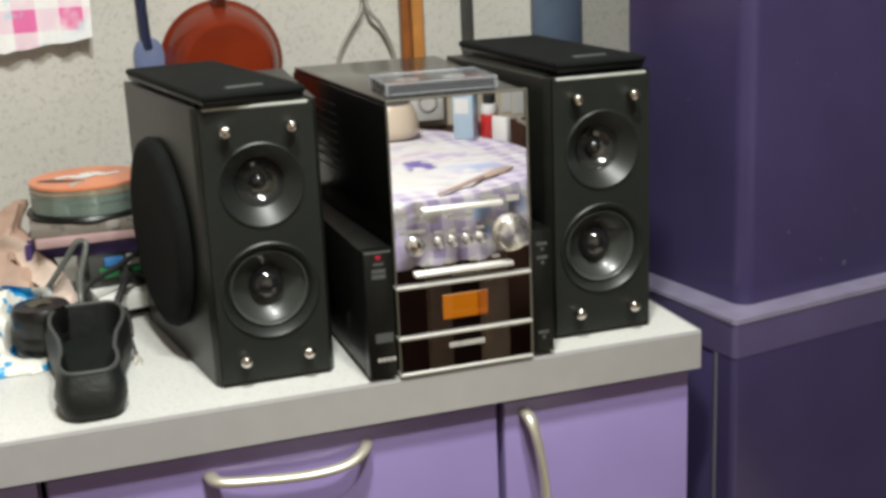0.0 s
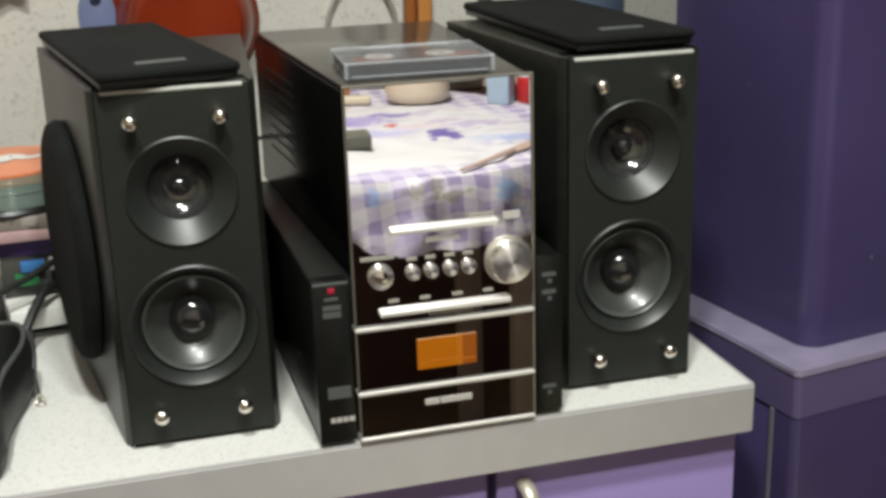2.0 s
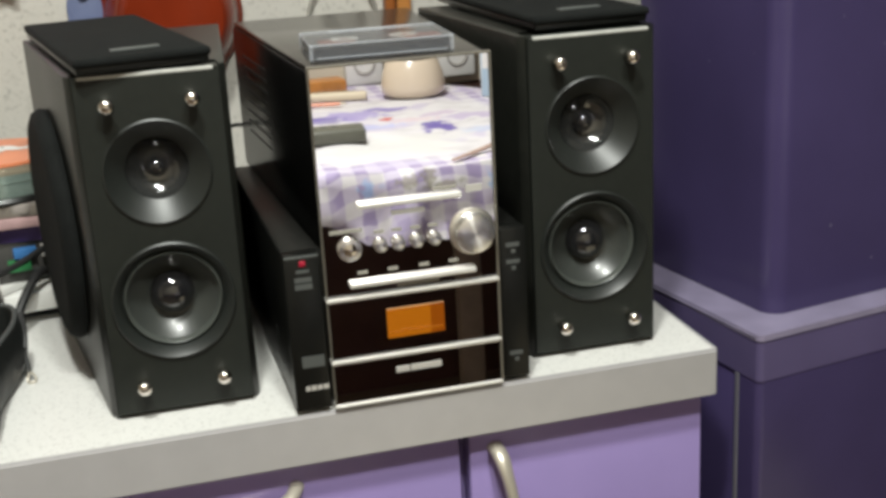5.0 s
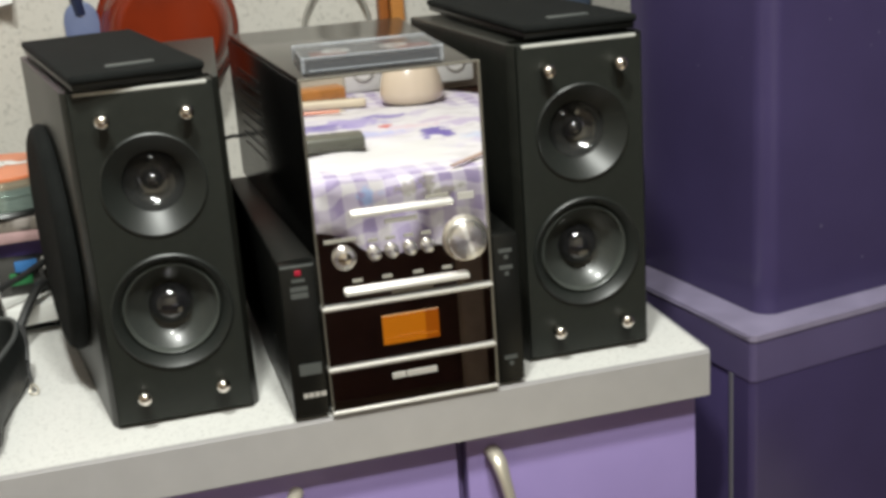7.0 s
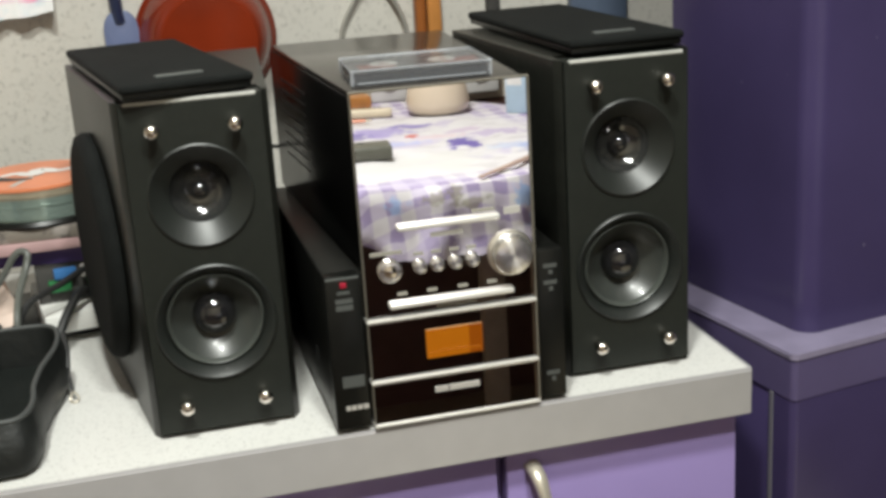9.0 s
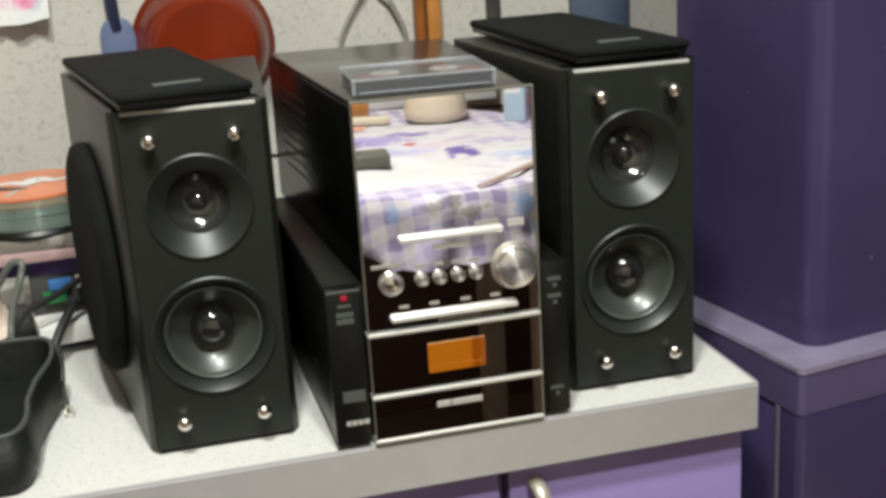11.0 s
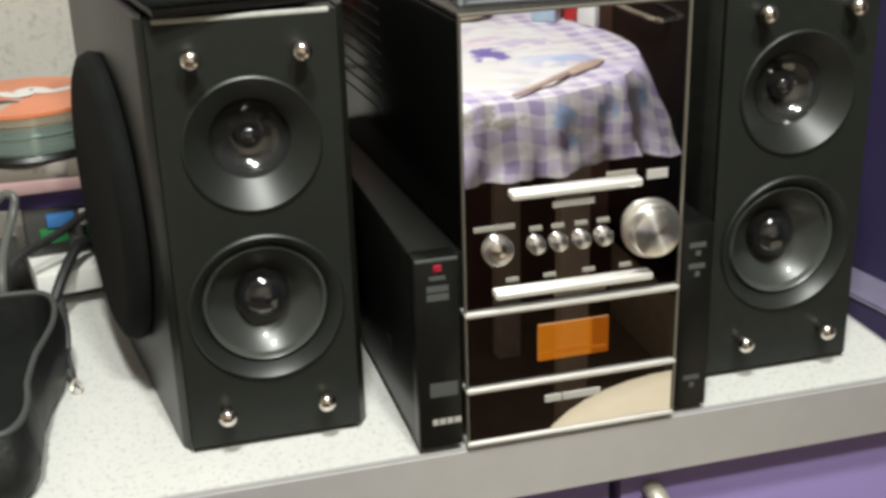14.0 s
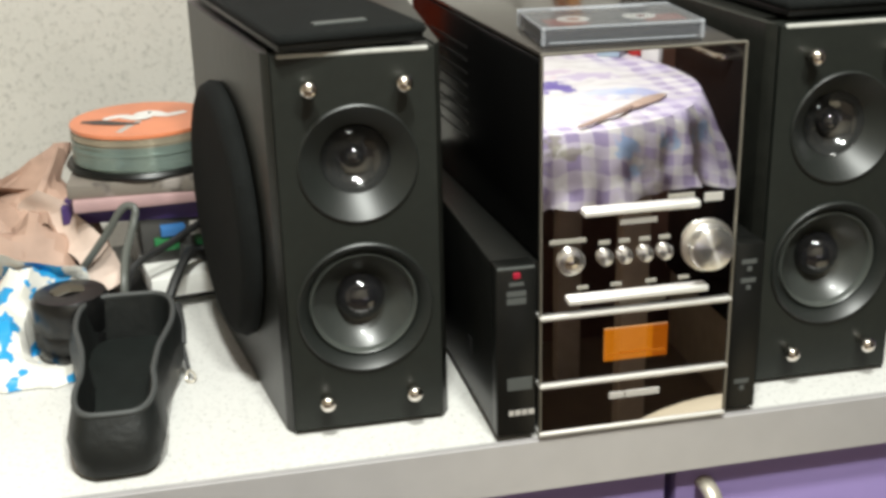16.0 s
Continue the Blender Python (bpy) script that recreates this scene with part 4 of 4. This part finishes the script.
# ---- clutter at the worktop's end ----
def crumpled(w, d, h, seed, cells=22, peak=0.5, freq=22, amp=0.95):
    """A crumpled hollow heap of sheet material."""
    bm = bmesh.new()
    rows = []
    off = Vector((seed * 3.1, seed * 1.7, seed))
    for j in range(cells + 1):
        row = []
        for i in range(cells + 1):
            u, v = 2 * i / cells - 1, 2 * j / cells - 1
            e = max(0.0, 1 - (u * u) ** 1.2) * max(0.0, 1 - (v * v) ** 1.2)
            p = Vector((u * w / 2, v * d / 2, 0))
            q = off + p * freq
            r = abs(noise.noise(q)) * 1.5 + abs(noise.noise(q * 2.6)) * 0.45 + abs(noise.noise(q * 6)) * 0.12
            z = h * (e ** peak) * (1.08 - amp * r)
            p += Vector((noise.noise(q + Vector((9, 0, 0))), noise.noise(q + Vector((0, 9, 0))), 0)) * 0.016 * e
            row.append(bm.verts.new((p.x, p.y, max(z, 0.0005) if 0 < i < cells and 0 < j < cells else 0.0)))
        rows.append(row)
    for a, b in zip(rows, rows[1:]):
        for i in range(cells):
            bm.faces.new((a[i], a[i + 1], b[i + 1], b[i]))
    return bm


paper = thing("paper_bag", (-0.436, 0.347, 0.90), "crumpled brown paper bag heaped on the worktop", "paper bag")
part("body", crumpled(0.17, 0.14, 0.085, 11, 20, 0.6, 15, 0.7), M_PAPER, paper, "", 16)


def crease(points, across, seed, rough=0.006, nu=14, nv=7):
    """A strip of creased sheet draped along a line; across is its width as a vector at each end."""
    P = [Vector(p) for p in points]
    a0, a1 = Vector(across[0]), Vector(across[1])
    bm = bmesh.new()
    rows = []
    for i in range(nu + 1):
        t = i / nu * (len(P) - 1)
        k = min(int(t), len(P) - 2)
        f = t - k
        p = P[k].lerp(P[k + 1], f)
        row = []
        for j in range(nv + 1):
            v = j / nv - 0.5
            q = p + a0.lerp(a1, i / nu) * v
            w = Vector((seed * 2.3, seed, 0)) + q * 38
            q += Vector((noise.noise(w), noise.noise(w + Vector((5, 0, 0))), noise.noise(w + Vector((0, 7, 0))))) * rough * 2.2
            q.z = max(q.z, 0.001)
            row.append(bm.verts.new(q))
        rows.append(row)
    for a, b in zip(rows, rows[1:]):
        for j in range(nv):
            bm.faces.new((a[j], a[j + 1], b[j + 1], b[j]))
    ext = bmesh.ops.extrude_face_region(bm, geom=bm.faces[:])
    for v in [g for g in ext["geom"] if isinstance(g, bmesh.types.BMVert)]:
        v.co += Vector((0, 0.0009, -0.0009))
    return bm


part("fold", crease([(-0.075, 0.01, 0.045), (-0.02, 0.005, 0.062), (0.022, 0.004, 0.078), (0.050, 0.006, 0.092), (0.064, 0.008, 0.070), (0.066, 0.0, 0.036)], ((0.0, -0.075, -0.055), (0.0, -0.06, -0.05)), 3, 0.009, 22, 11), M_PAPER, paper, "", 14)
part("fold", crease([(0.034, -0.006, 0.088), (0.052, -0.016, 0.078), (0.072, -0.032, 0.060), (0.086, -0.052, 0.044), (0.090, -0.058, 0.020)], ((0.020, -0.010, 0.018), (0.030, 0.006, 0.012)), 8, 0.003, 16, 8), M_PAPERIN, paper, "pale inner side of the paper", 14)
part("fold", crease([(0.052, 0.000, 0.084), (0.066, -0.010, 0.070), (0.080, -0.022, 0.050), (0.086, -0.026, 0.020)], ((0.026, 0.008, 0.014), (0.030, 0.012, 0.006)), 9, 0.003, 14, 8), M_PAPER, paper, "", 14)
part("fold", crease([(-0.075, -0.03, 0.050), (-0.03, -0.035, 0.066), (0.010, -0.040, 0.060), (0.045, -0.040, 0.030)], ((0.0, -0.05, -0.05), (0.0, -0.03, -0.03)), 5, 0.009, 22, 11), M_PAPER, paper, "", 14)
part("fold", crease([(-0.05, 0.02, 0.060), (0.0, 0.03, 0.080), (0.040, 0.03, 0.070)], ((0.01, 0.05, -0.05), (0.0, 0.04, -0.05)), 12, 0.006), M_PAPER, paper, "", 14)


def turned(table, deg):
    """Linear reading of (degree, value) pairs round a full turn."""
    for (a, u), (b, v) in zip(table, table[1:]):
        if a <= deg <= b:
            return u + (v - u) * (deg - a) / (b - a)
    return table[-1][1]


def bag_collar(n=84):
    """Crumpled film heaped in a ring, high at the back and low in front."""
    high = ((0, .010), (60, .040), (95, .056), (140, .058), (180, .036), (225, .015), (260, .007), (290, .006), (330, .006), (360, .010))
    wide = ((0, .0340), (60, .046), (95, .058), (140, .085), (180, .088), (225, .074), (260, .056), (290, .044), (330, .0340), (360, .0340))
    bm = bmesh.new()
    rows = []
    for k, (f, g) in enumerate(((1.0, 0.0), (0.97, 0.22), (0.88, 0.52), (0.72, 0.80), (0.52, 0.96), (0.34, 1.0), (0.18, 0.92), (0.06, 0.60), (0.02, 0.25), (0.02, 0.02))):
        row = []
        for i in range(n):
            deg = 360 * i / n
            a = radians(deg)
            h, w = turned(high, deg), turned(wide, deg)
            r = 0.0325 + (w - 0.0325) * f
            q = Vector((math.cos(a) * r, math.sin(a) * r, h * g)) * 42
            bend = noise.noise(q) + 0.5 * noise.noise(q * 2.3)
            r += 0.007 * bend * (1 if f > 0.1 else 0.2) * min(1, max(0, w - 0.0325) * 40)
            z = h * g * (1 + 0.34 * noise.noise(q + Vector((3, 8, 1))) + 0.15 * noise.noise(q * 2.7))
            row.append(bm.verts.new((r * math.cos(a), r * math.sin(a), max(z, 0.0008))))
        rows.append(row)
    for a, b in zip(rows, rows[1:]):
        for i in range(n):
            bm.faces.new((a[i], a[(i + 1) % n], b[(i + 1) % n], b[i]))
    bm.faces.new(rows[-1])
    return bm


bag = thing("plastic_bag", (-0.366, 0.215, 0.90), "crumpled white plastic bag with blue patches", "plastic bag")
part("film", bag_collar(), M_BAG, bag, "", 28)
part("mouth_fold", crease([(-0.080, 0.050, 0.050), (-0.045, 0.048, 0.060), (-0.015, 0.047, 0.052), (0.012, 0.043, 0.042), (0.028, 0.036, 0.022)], ((0.0, -0.024, 0.022), (0.0, -0.018, 0.018)), 21, 0.005, 20, 6), M_BAG, bag, "", 24)
lens = thing("lens_pouch", (-0.366, 0.215, 0.9012), "round black leather pouch standing in the plastic bag", "pouch")
part("body", lathe([(0, 0), (0.024, 0), (0.0280, 0.005), (0.0290, 0.020), (0.0277, 0.0225), (0.0290, 0.025), (0.0292, 0.038), (0.0288, 0.045), (0.0262, 0.0495), (0.016, 0.0505), (0, 0.050)], 40), M_LEATHER, lens, "", 40)
part("flap", tube([(-0.012, -0.004, 0.0500), (-0.002, 0.002, 0.0520), (0.010, 0.004, 0.0500)], 0.009, 10, [0.006, 0.010, 0.007], 0.25), M_OLIVE, lens, "olive brown folded flap", 50)

# open nylon case
case = thing("camera_case", (-0.3265, 0.109, 0.90), "open black nylon camera case with grey piping", "camera case", rz=-2)


def waist(v, grow=0.0):
    """Half width of the case along its length, v from 0 at its front to 1 at its back."""
    v = min(max(v, 0), 1)
    return 0.0305 - 0.0085 * math.exp(-((v - 0.40) / 0.22) ** 2) + 0.0100 * v + grow


def case_loop(inset, n=40, y0=-0.088, y1=0.098, drop=0.0):
    pts = []
    ln = y1 - y0
    for i in range(n):
        a = 2 * math.pi * i / n
        c, s = math.cos(a), math.sin(a)
        v = 0.5 + 0.5 * math.copysign(abs(s) ** 0.55, s)
        hw = waist(v) - inset
        x = math.copysign(abs(c) ** 0.45, c) * hw
        pts.append((x, y0 + inset + v * (ln - 2 * inset)))
    return pts


bm = bmesh.new()
levels = [(0.008, 0.0005), (0.001, 0.004), (-0.003, 0.016), (-0.002, 0.032), (0.002, 0.044), (0.0045, 0.044), (0.006, 0.030), (0.008, 0.012)]
loops = []
for inset, z in levels:
    loops.append([bm.verts.new(Vector((x, y - 0.010 * (1 - z / 0.044) * (1 if y < 0 else 0.2), z + (0.004 * (y / 0.1) if z > 0.02 else 0))) + Vector((noise.noise(Vector((x, y, z)) * 75), noise.noise(Vector((y, x, z)) * 75), 0)) * (0.0030 if 0.003 < z < 0.04 else 0.0)) for x, y in case_loop(inset)])
for a, b in zip(loops, loops[1:]):
    for i in range(40):
        bm.faces.new((a[i], a[(i + 1) % 40], b[(i + 1) % 40], b[i]))
bm.faces.new(loops[0][::-1])
bm.faces.new(loops[-1])
part("shell", bm, M_POUCH, case, "", 50)
ring = [(x, y, 0.0445 + 0.004 * (y / 0.1)) for x, y in case_loop(0.003)]
part("piping", tube(ring + ring[:1], 0.0021, 8, None, 1, 2), M_PIPING, case, "grey piping round the opening", 60)
part("lining", prism(case_loop(0.0085), 0.010, 0.016), M_LINING, case, "dark green grey lining")
part("zip_tape", tube([(0.036, 0.080, 0.044), (0.0385, 0.062, 0.034), (0.0385, 0.050, 0.024)], 0.0032, 8, None, 0.6), M_RUBBER, case)
pull = part("zip_pull", tube([(0.0385, 0.052, 0.024), (0.040, 0.046, 0.016), (0.042, 0.040, 0.008)], 0.0016, 8), M_RUBBER, case, "black zip pull")
part("zip_ring", tube([(0.042, 0.040, 0.008), (0.046, 0.037, 0.004), (0.045, 0.033, 0.0015), (0.040, 0.034, 0.002), (0.041, 0.039, 0.007)], 0.0010, 6), M_NICKEL, case)

# cables
cab = thing("cable", (-0.335, 0.220, 0.90), "grey cable looped over the black case", "cable")
part("lead", tube([(-0.040, 0.080, 0.004), (-0.034, 0.076, 0.030), (-0.020, 0.066, 0.050), (-0.003, 0.066, 0.072), (0.008, 0.066, 0.088), (0.015, 0.066, 0.092), (0.020, 0.064, 0.088), (0.016, 0.056, 0.075), (0.010, 0.036, 0.060), (0.008, 0.016, 0.045), (0.006, 0.008, 0.020), (0.004, 0.008, 0.004)], 0.0032, 10), M_CABLE, cab)
wire = thing("speaker_wire", (-0.285, 0.237, 0.90), "thin black speaker wires behind the loudspeaker", "wire")
part("lead", tube([(-0.048, 0.008, 0.004), (-0.042, 0.014, 0.036), (-0.032, 0.022, 0.052), (-0.005, 0.048, 0.058), (0.028, 0.080, 0.064), (0.046, 0.096, 0.040), (0.054, 0.104, 0.0045)], 0.0032, 8), M_RUBBER, wire)
part("lead", tube([(-0.03, -0.01, 0.0045), (-0.015, 0.005, 0.016), (-0.002, 0.03, 0.036), (0.012, 0.06, 0.045), (0.03, 0.085, 0.02), (0.045, 0.095, 0.0045)], 0.0042, 8), M_RUBBER, wire)
part("lead", tube([(0.140, 0.020, 0.150), (0.170, 0.050, 0.152), (0.200, 0.080, 0.155), (0.222, 0.055, 0.150)], 0.0018, 8), M_RUBBER, wire)

# ---- the table behind the camera, seen in the mirror glass ----
TX, TY, TR, TZ = 0.308, -1.464, 0.356, 0.790
LONG = 1.42                                        # the table is longer towards the wall
table = thing("dining_table", (TX, TY, 0), "oval dining table under a checked cloth", "table")
def lengthened(bm):
    for v in bm.verts:
        if v.co.y < 0:
            v.co.y *= LONG
    return bm


part("tabletop", lengthened(lathe([(0, 0.75), (TR - 0.01, 0.75), (TR - 0.005, 0.766), (TR - 0.01, 0.782), (0, 0.782)], 64)), M_WOOD, table)
for lx in (-0.310, 0.232):
    for ly in (-0.34, 0.065 if lx > 0 else 0.0):
        part("leg", box(lx - 0.028, lx + 0.028, ly - 0.020, ly + 0.020, 0.0, 0.75, 0.004), M_LEG, table)

cloth = thing("tablecloth", (TX, TY, 0), "lilac and white checked cloth with a flower print", "tablecloth")
bm = bmesh.new()
N, rings = 160, []
radii = [0.0, *(0.025 * k for k in range(1, 14)), 0.340, TR - 0.004]
c0 = bm.verts.new((0, 0, TZ))
for r in radii[1:]:
    rings.append([bm.verts.new((r * math.cos(2 * math.pi * i / N), r * math.sin(2 * math.pi * i / N), TZ - 0.010 * abs(noise.noise(Vector((r * math.cos(2 * math.pi * i / N), r * math.sin(2 * math.pi * i / N), 0.3)) * 11)) * min(1, (TR - r) * 12))) for i in range(N)])
for k in range(1, 9):
    s = k / 8
    row = []
    for i in range(N):
        a = 2 * math.pi * i / N
        corner = max(math.exp(-((math.degrees(a) - c + 180) % 360 - 180) ** 2 / 150) for c in (30, 200, 275))
        deg = math.degrees(a)
        short = min(max((deg - 110) / 16, 0), 1) if deg < 200 else 0
        drop = (0.118 - 0.045 * short + 0.040 * corner) * s
        fold = (0.012 * math.sin(15 * a) + 0.009 * math.sin(29 * a + 1) + 0.004 * math.sin(53 * a)) * s + 0.020 * noise.noise(Vector((math.cos(a) * 7, math.sin(a) * 7, s * 2.2))) * s + 0.007 * noise.noise(Vector((math.cos(a) * 19, math.sin(a) * 19, s * 5))) * s
        r = TR + 0.004 + (0.010 + 0.045 * corner) * s + fold
        row.append(bm.verts.new((r * math.cos(a), r * math.sin(a), TZ - 0.003 - drop)))
    rings.append(row)
for i in range(N):
    bm.faces.new((c0, rings[0][i], rings[0][(i + 1) % N]))
for a, b in zip(rings, rings[1:]):
    for i in range(N):
        bm.faces.new((a[i], a[(i + 1) % N], b[(i + 1) % N], b[i]))
ext = bmesh.ops.extrude_face_region(bm, geom=bm.faces[:])
for v in [g for g in ext["geom"] if isinstance(g, bmesh.types.BMVert)]:
    r = math.hypot(v.co.x, v.co.y)
    if r < TR - 0.001:
        v.co.z -= 0.002
    else:
        v.co.x, v.co.y = v.co.x * (1 - 0.002 / r), v.co.y * (1 - 0.002 / r)
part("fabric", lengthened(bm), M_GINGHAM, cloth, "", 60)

pot = thing("cream_jar", (0.432, -1.787, TZ + 0.001), "squat glass jar of cream with a grey lid", "jar")
part("body", lathe([(0, 0), (0.058, 0), (0.068, 0.006), (0.071, 0.022), (0.066, 0.050), (0.058, 0.072), (0.052, 0.080), (0, 0.080)], 48), M_JAR, pot, "", 50)
part("neck", lathe([(0.052, 0.0802), (0.050, 0.092), (0.052, 0.100), (0.049, 0.100), (0.047, 0.092), (0.049, 0.0802)], 40), M_CLEAR, pot, "clear glass neck", 50)
part("lid", lathe([(0.054, 0.1002), (0.055, 0.104), (0.053, 0.114), (0.02, 0.117), (0, 0.117)], 40), M_PRINT, pot, "grey lid", 50)
mk = thing("milk_carton", (0.587, -1.678, TZ + 0.001), "pale blue and white drink carton on the table", "carton", rz=39)
part("body", box(-0.024, 0.024, -0.020, 0.020, 0, 0.112, 0.0015), M_PALEBLUE, mk)
part("side_print", box(-0.0248, -0.0242, -0.019, 0.019, 0.002, 0.110), M_WHITE, mk, "white printed side")
part("front_print", box(-0.020, 0.014, 0.0202, 0.0208, 0.060, 0.095), M_WHITE, mk, "white printed field")
part("gable", prism([(-0.023, -0.019), (0.023, -0.019), (0.023, 0.019), (-0.023, 0.019)], 0.1122, 0.118, 0.002), M_WHITE, mk)
cn = thing("red_bottle", (0.642, -1.668, TZ + 0.001), "small red bottle with a white shoulder and black cap", "bottle")
part("body", lathe([(0, 0), (0.020, 0), (0.0215, 0.003), (0.0215, 0.048), (0.019, 0.054), (0, 0.054)], 32), M_REDTIN, cn)
part("shoulder", lathe([(0.019, 0.0542), (0.021, 0.062), (0.017, 0.078), (0, 0.078)], 32), M_WHITE, cn, "white shoulder")
part("cap", lathe([(0.0145, 0.0782), (0.015, 0.098), (0.012, 0.101), (0, 0.101)], 24), M_RUBBER, cn, "black cap")
pb = thing("paper_box", (0.643, -1.597, TZ + 0.001), "low white cardboard box on the table", "box", rz=72)
part("body", box(-0.026, 0.026, -0.006, 0.006, 0, 0.056, 0.001), M_WHITE, pb)
rc = thing("remote_control", (0.150, -1.396, TZ + 0.001), "grey green remote control on the table", "remote control", rz=5)
part("body", box(-0.09, 0.09, -0.030, 0.030, 0, 0.026, 0.006, 3), M_REMOTE, rc)
for bx in range(6):
    part("button", box(-0.07 + bx * 0.02, -0.06 + bx * 0.02, -0.012, -0.004, 0.0258, 0.0272, 0.0005, 1), M_PRINT, rc)
sp = thing("wooden_spatula", (0.445, -1.219, TZ + 0.001), "slim brown wooden spatula lying on the cloth", "spatula", rz=-39.5)
part("blade", prism([(0.02, -0.013), (0.10, -0.018), (0.138, -0.010), (0.140, 0.006), (0.10, 0.014), (0.02, 0.008)], 0, 0.004, 0.001), M_SPATULA, sp)
part("handle", tube([(0.024, 0, 0.005), (-0.05, 0.002, 0.005), (-0.138, 0.0, 0.004)], 0.006, 8, [0.007, 0.006, 0.004], 0.6), M_SPATULA, sp)
pen = thing("pencil", (0.170, -1.755, TZ + 0.001), "orange pencil lying on the table", "pencil", rz=12)
part("shaft", tube([(-0.12, 0, 0.004), (0.09, 0, 0.004)], 0.004, 6), M_ORANGE, pen)
part("tip", tube([(0.09, 0, 0.004), (0.105, 0, 0.004)], 0.003, 6, [0.0035, 0.0008]), M_BEIGE, pen)
kn = thing("table_brush", (0.240, -1.800, TZ + 0.001), "pale beige brush with short dark bristles", "brush", rz=12)
part("handle", box(-0.10, 0.088, -0.013, 0.013, 0, 0.018, 0.006, 3), M_BEIGE, kn)
for k in range(14):
    part("bristle", box(-0.085 + k * 0.011, -0.080 + k * 0.011, -0.024, -0.0132, 0.006, 0.018), M_REMOTE, kn)
br = thing("bread_board", (0.215, -1.905, TZ + 0.001), "small brown wooden board on the table", "board", rz=-6)
part("plank", box(-0.09, 0.085, -0.030, 0.030, 0, 0.030, 0.004), M_WOOD, br)
for x in (0.365, 0.590):
    so = thing("wall_socket", (x, -2.0198, 0.830), "white plastic socket box on the cream wall", "socket", "wall sockets")
    part("box", box(-0.045, 0.045, 0.0, 0.035, -0.045, 0.055, 0.006), M_WHITE, so)
    part("face", faced(lathe([(0.026, 0), (0.026, 0.002), (0.021, 0.003), (0.019, -0.004), (0, -0.004)], 24), 0, 0, 0), M_PRINTW, so, "", 30, pose(0, 0.036, 0.005, 0, 0, 180))
dk = thing("black_cabinet", (1.09, -1.55, 0), "tall black glossy cabinet with a chrome rail handle", "cabinet")
part("body", box(-0.25, 0.3, -0.40, 0.35, 0.20, 1.75, 0.004), M_DARKAPP, dk)
part("plinth", box(-0.24, 0.3, -0.39, 0.34, 0.0, 0.199, 0.002), M_LEG, dk)
part("handle", tube([(-0.250, -0.10, 0.775), (-0.275, -0.11, 0.775), (-0.280, -0.20, 0.775), (-0.280, -0.28, 0.775), (-0.275, -0.37, 0.775), (-0.250, -0.38, 0.775)], 0.007, 10), M_CHROME, dk, "chrome rail handle")
sheet = thing("paper_sheet", (0.845, -2.0186, 0.835), "two white paper sheets pinned on the cream wall", "paper")
part("sheet", box(-0.038, -0.012, -0.0012, 0.0006, -0.050, 0.06), M_WHITE, sheet)
part("sheet", box(-0.009, 0.036, -0.0012, 0.0006, -0.058, 0.06), M_WHITE, sheet)
structure("wall_panel", box(-2.2, 1.8, -2.0198, -2.012, 0.0, 0.765), M_BROWN, "dark brown panelling on the lower wall", "wall panel")
st = thing("stool", (0.480, -0.508, 0), "low stool with a beige padded round seat", "stool")
part("seat", lathe([(0, 0.40), (0.305, 0.40), (0.322, 0.415), (0.324, 0.445), (0.315, 0.458), (0.28, 0.462), (0, 0.464)], 48), M_BEIGE, st, "", 50)
for k in range(4):
    a = math.pi / 4 + k * math.pi / 2
    part("leg", tube([(0.19 * math.cos(a), 0.19 * math.sin(a), 0.40), (0.24 * math.cos(a), 0.24 * math.sin(a), 0.0)], 0.013, 10), M_BROWN, st)
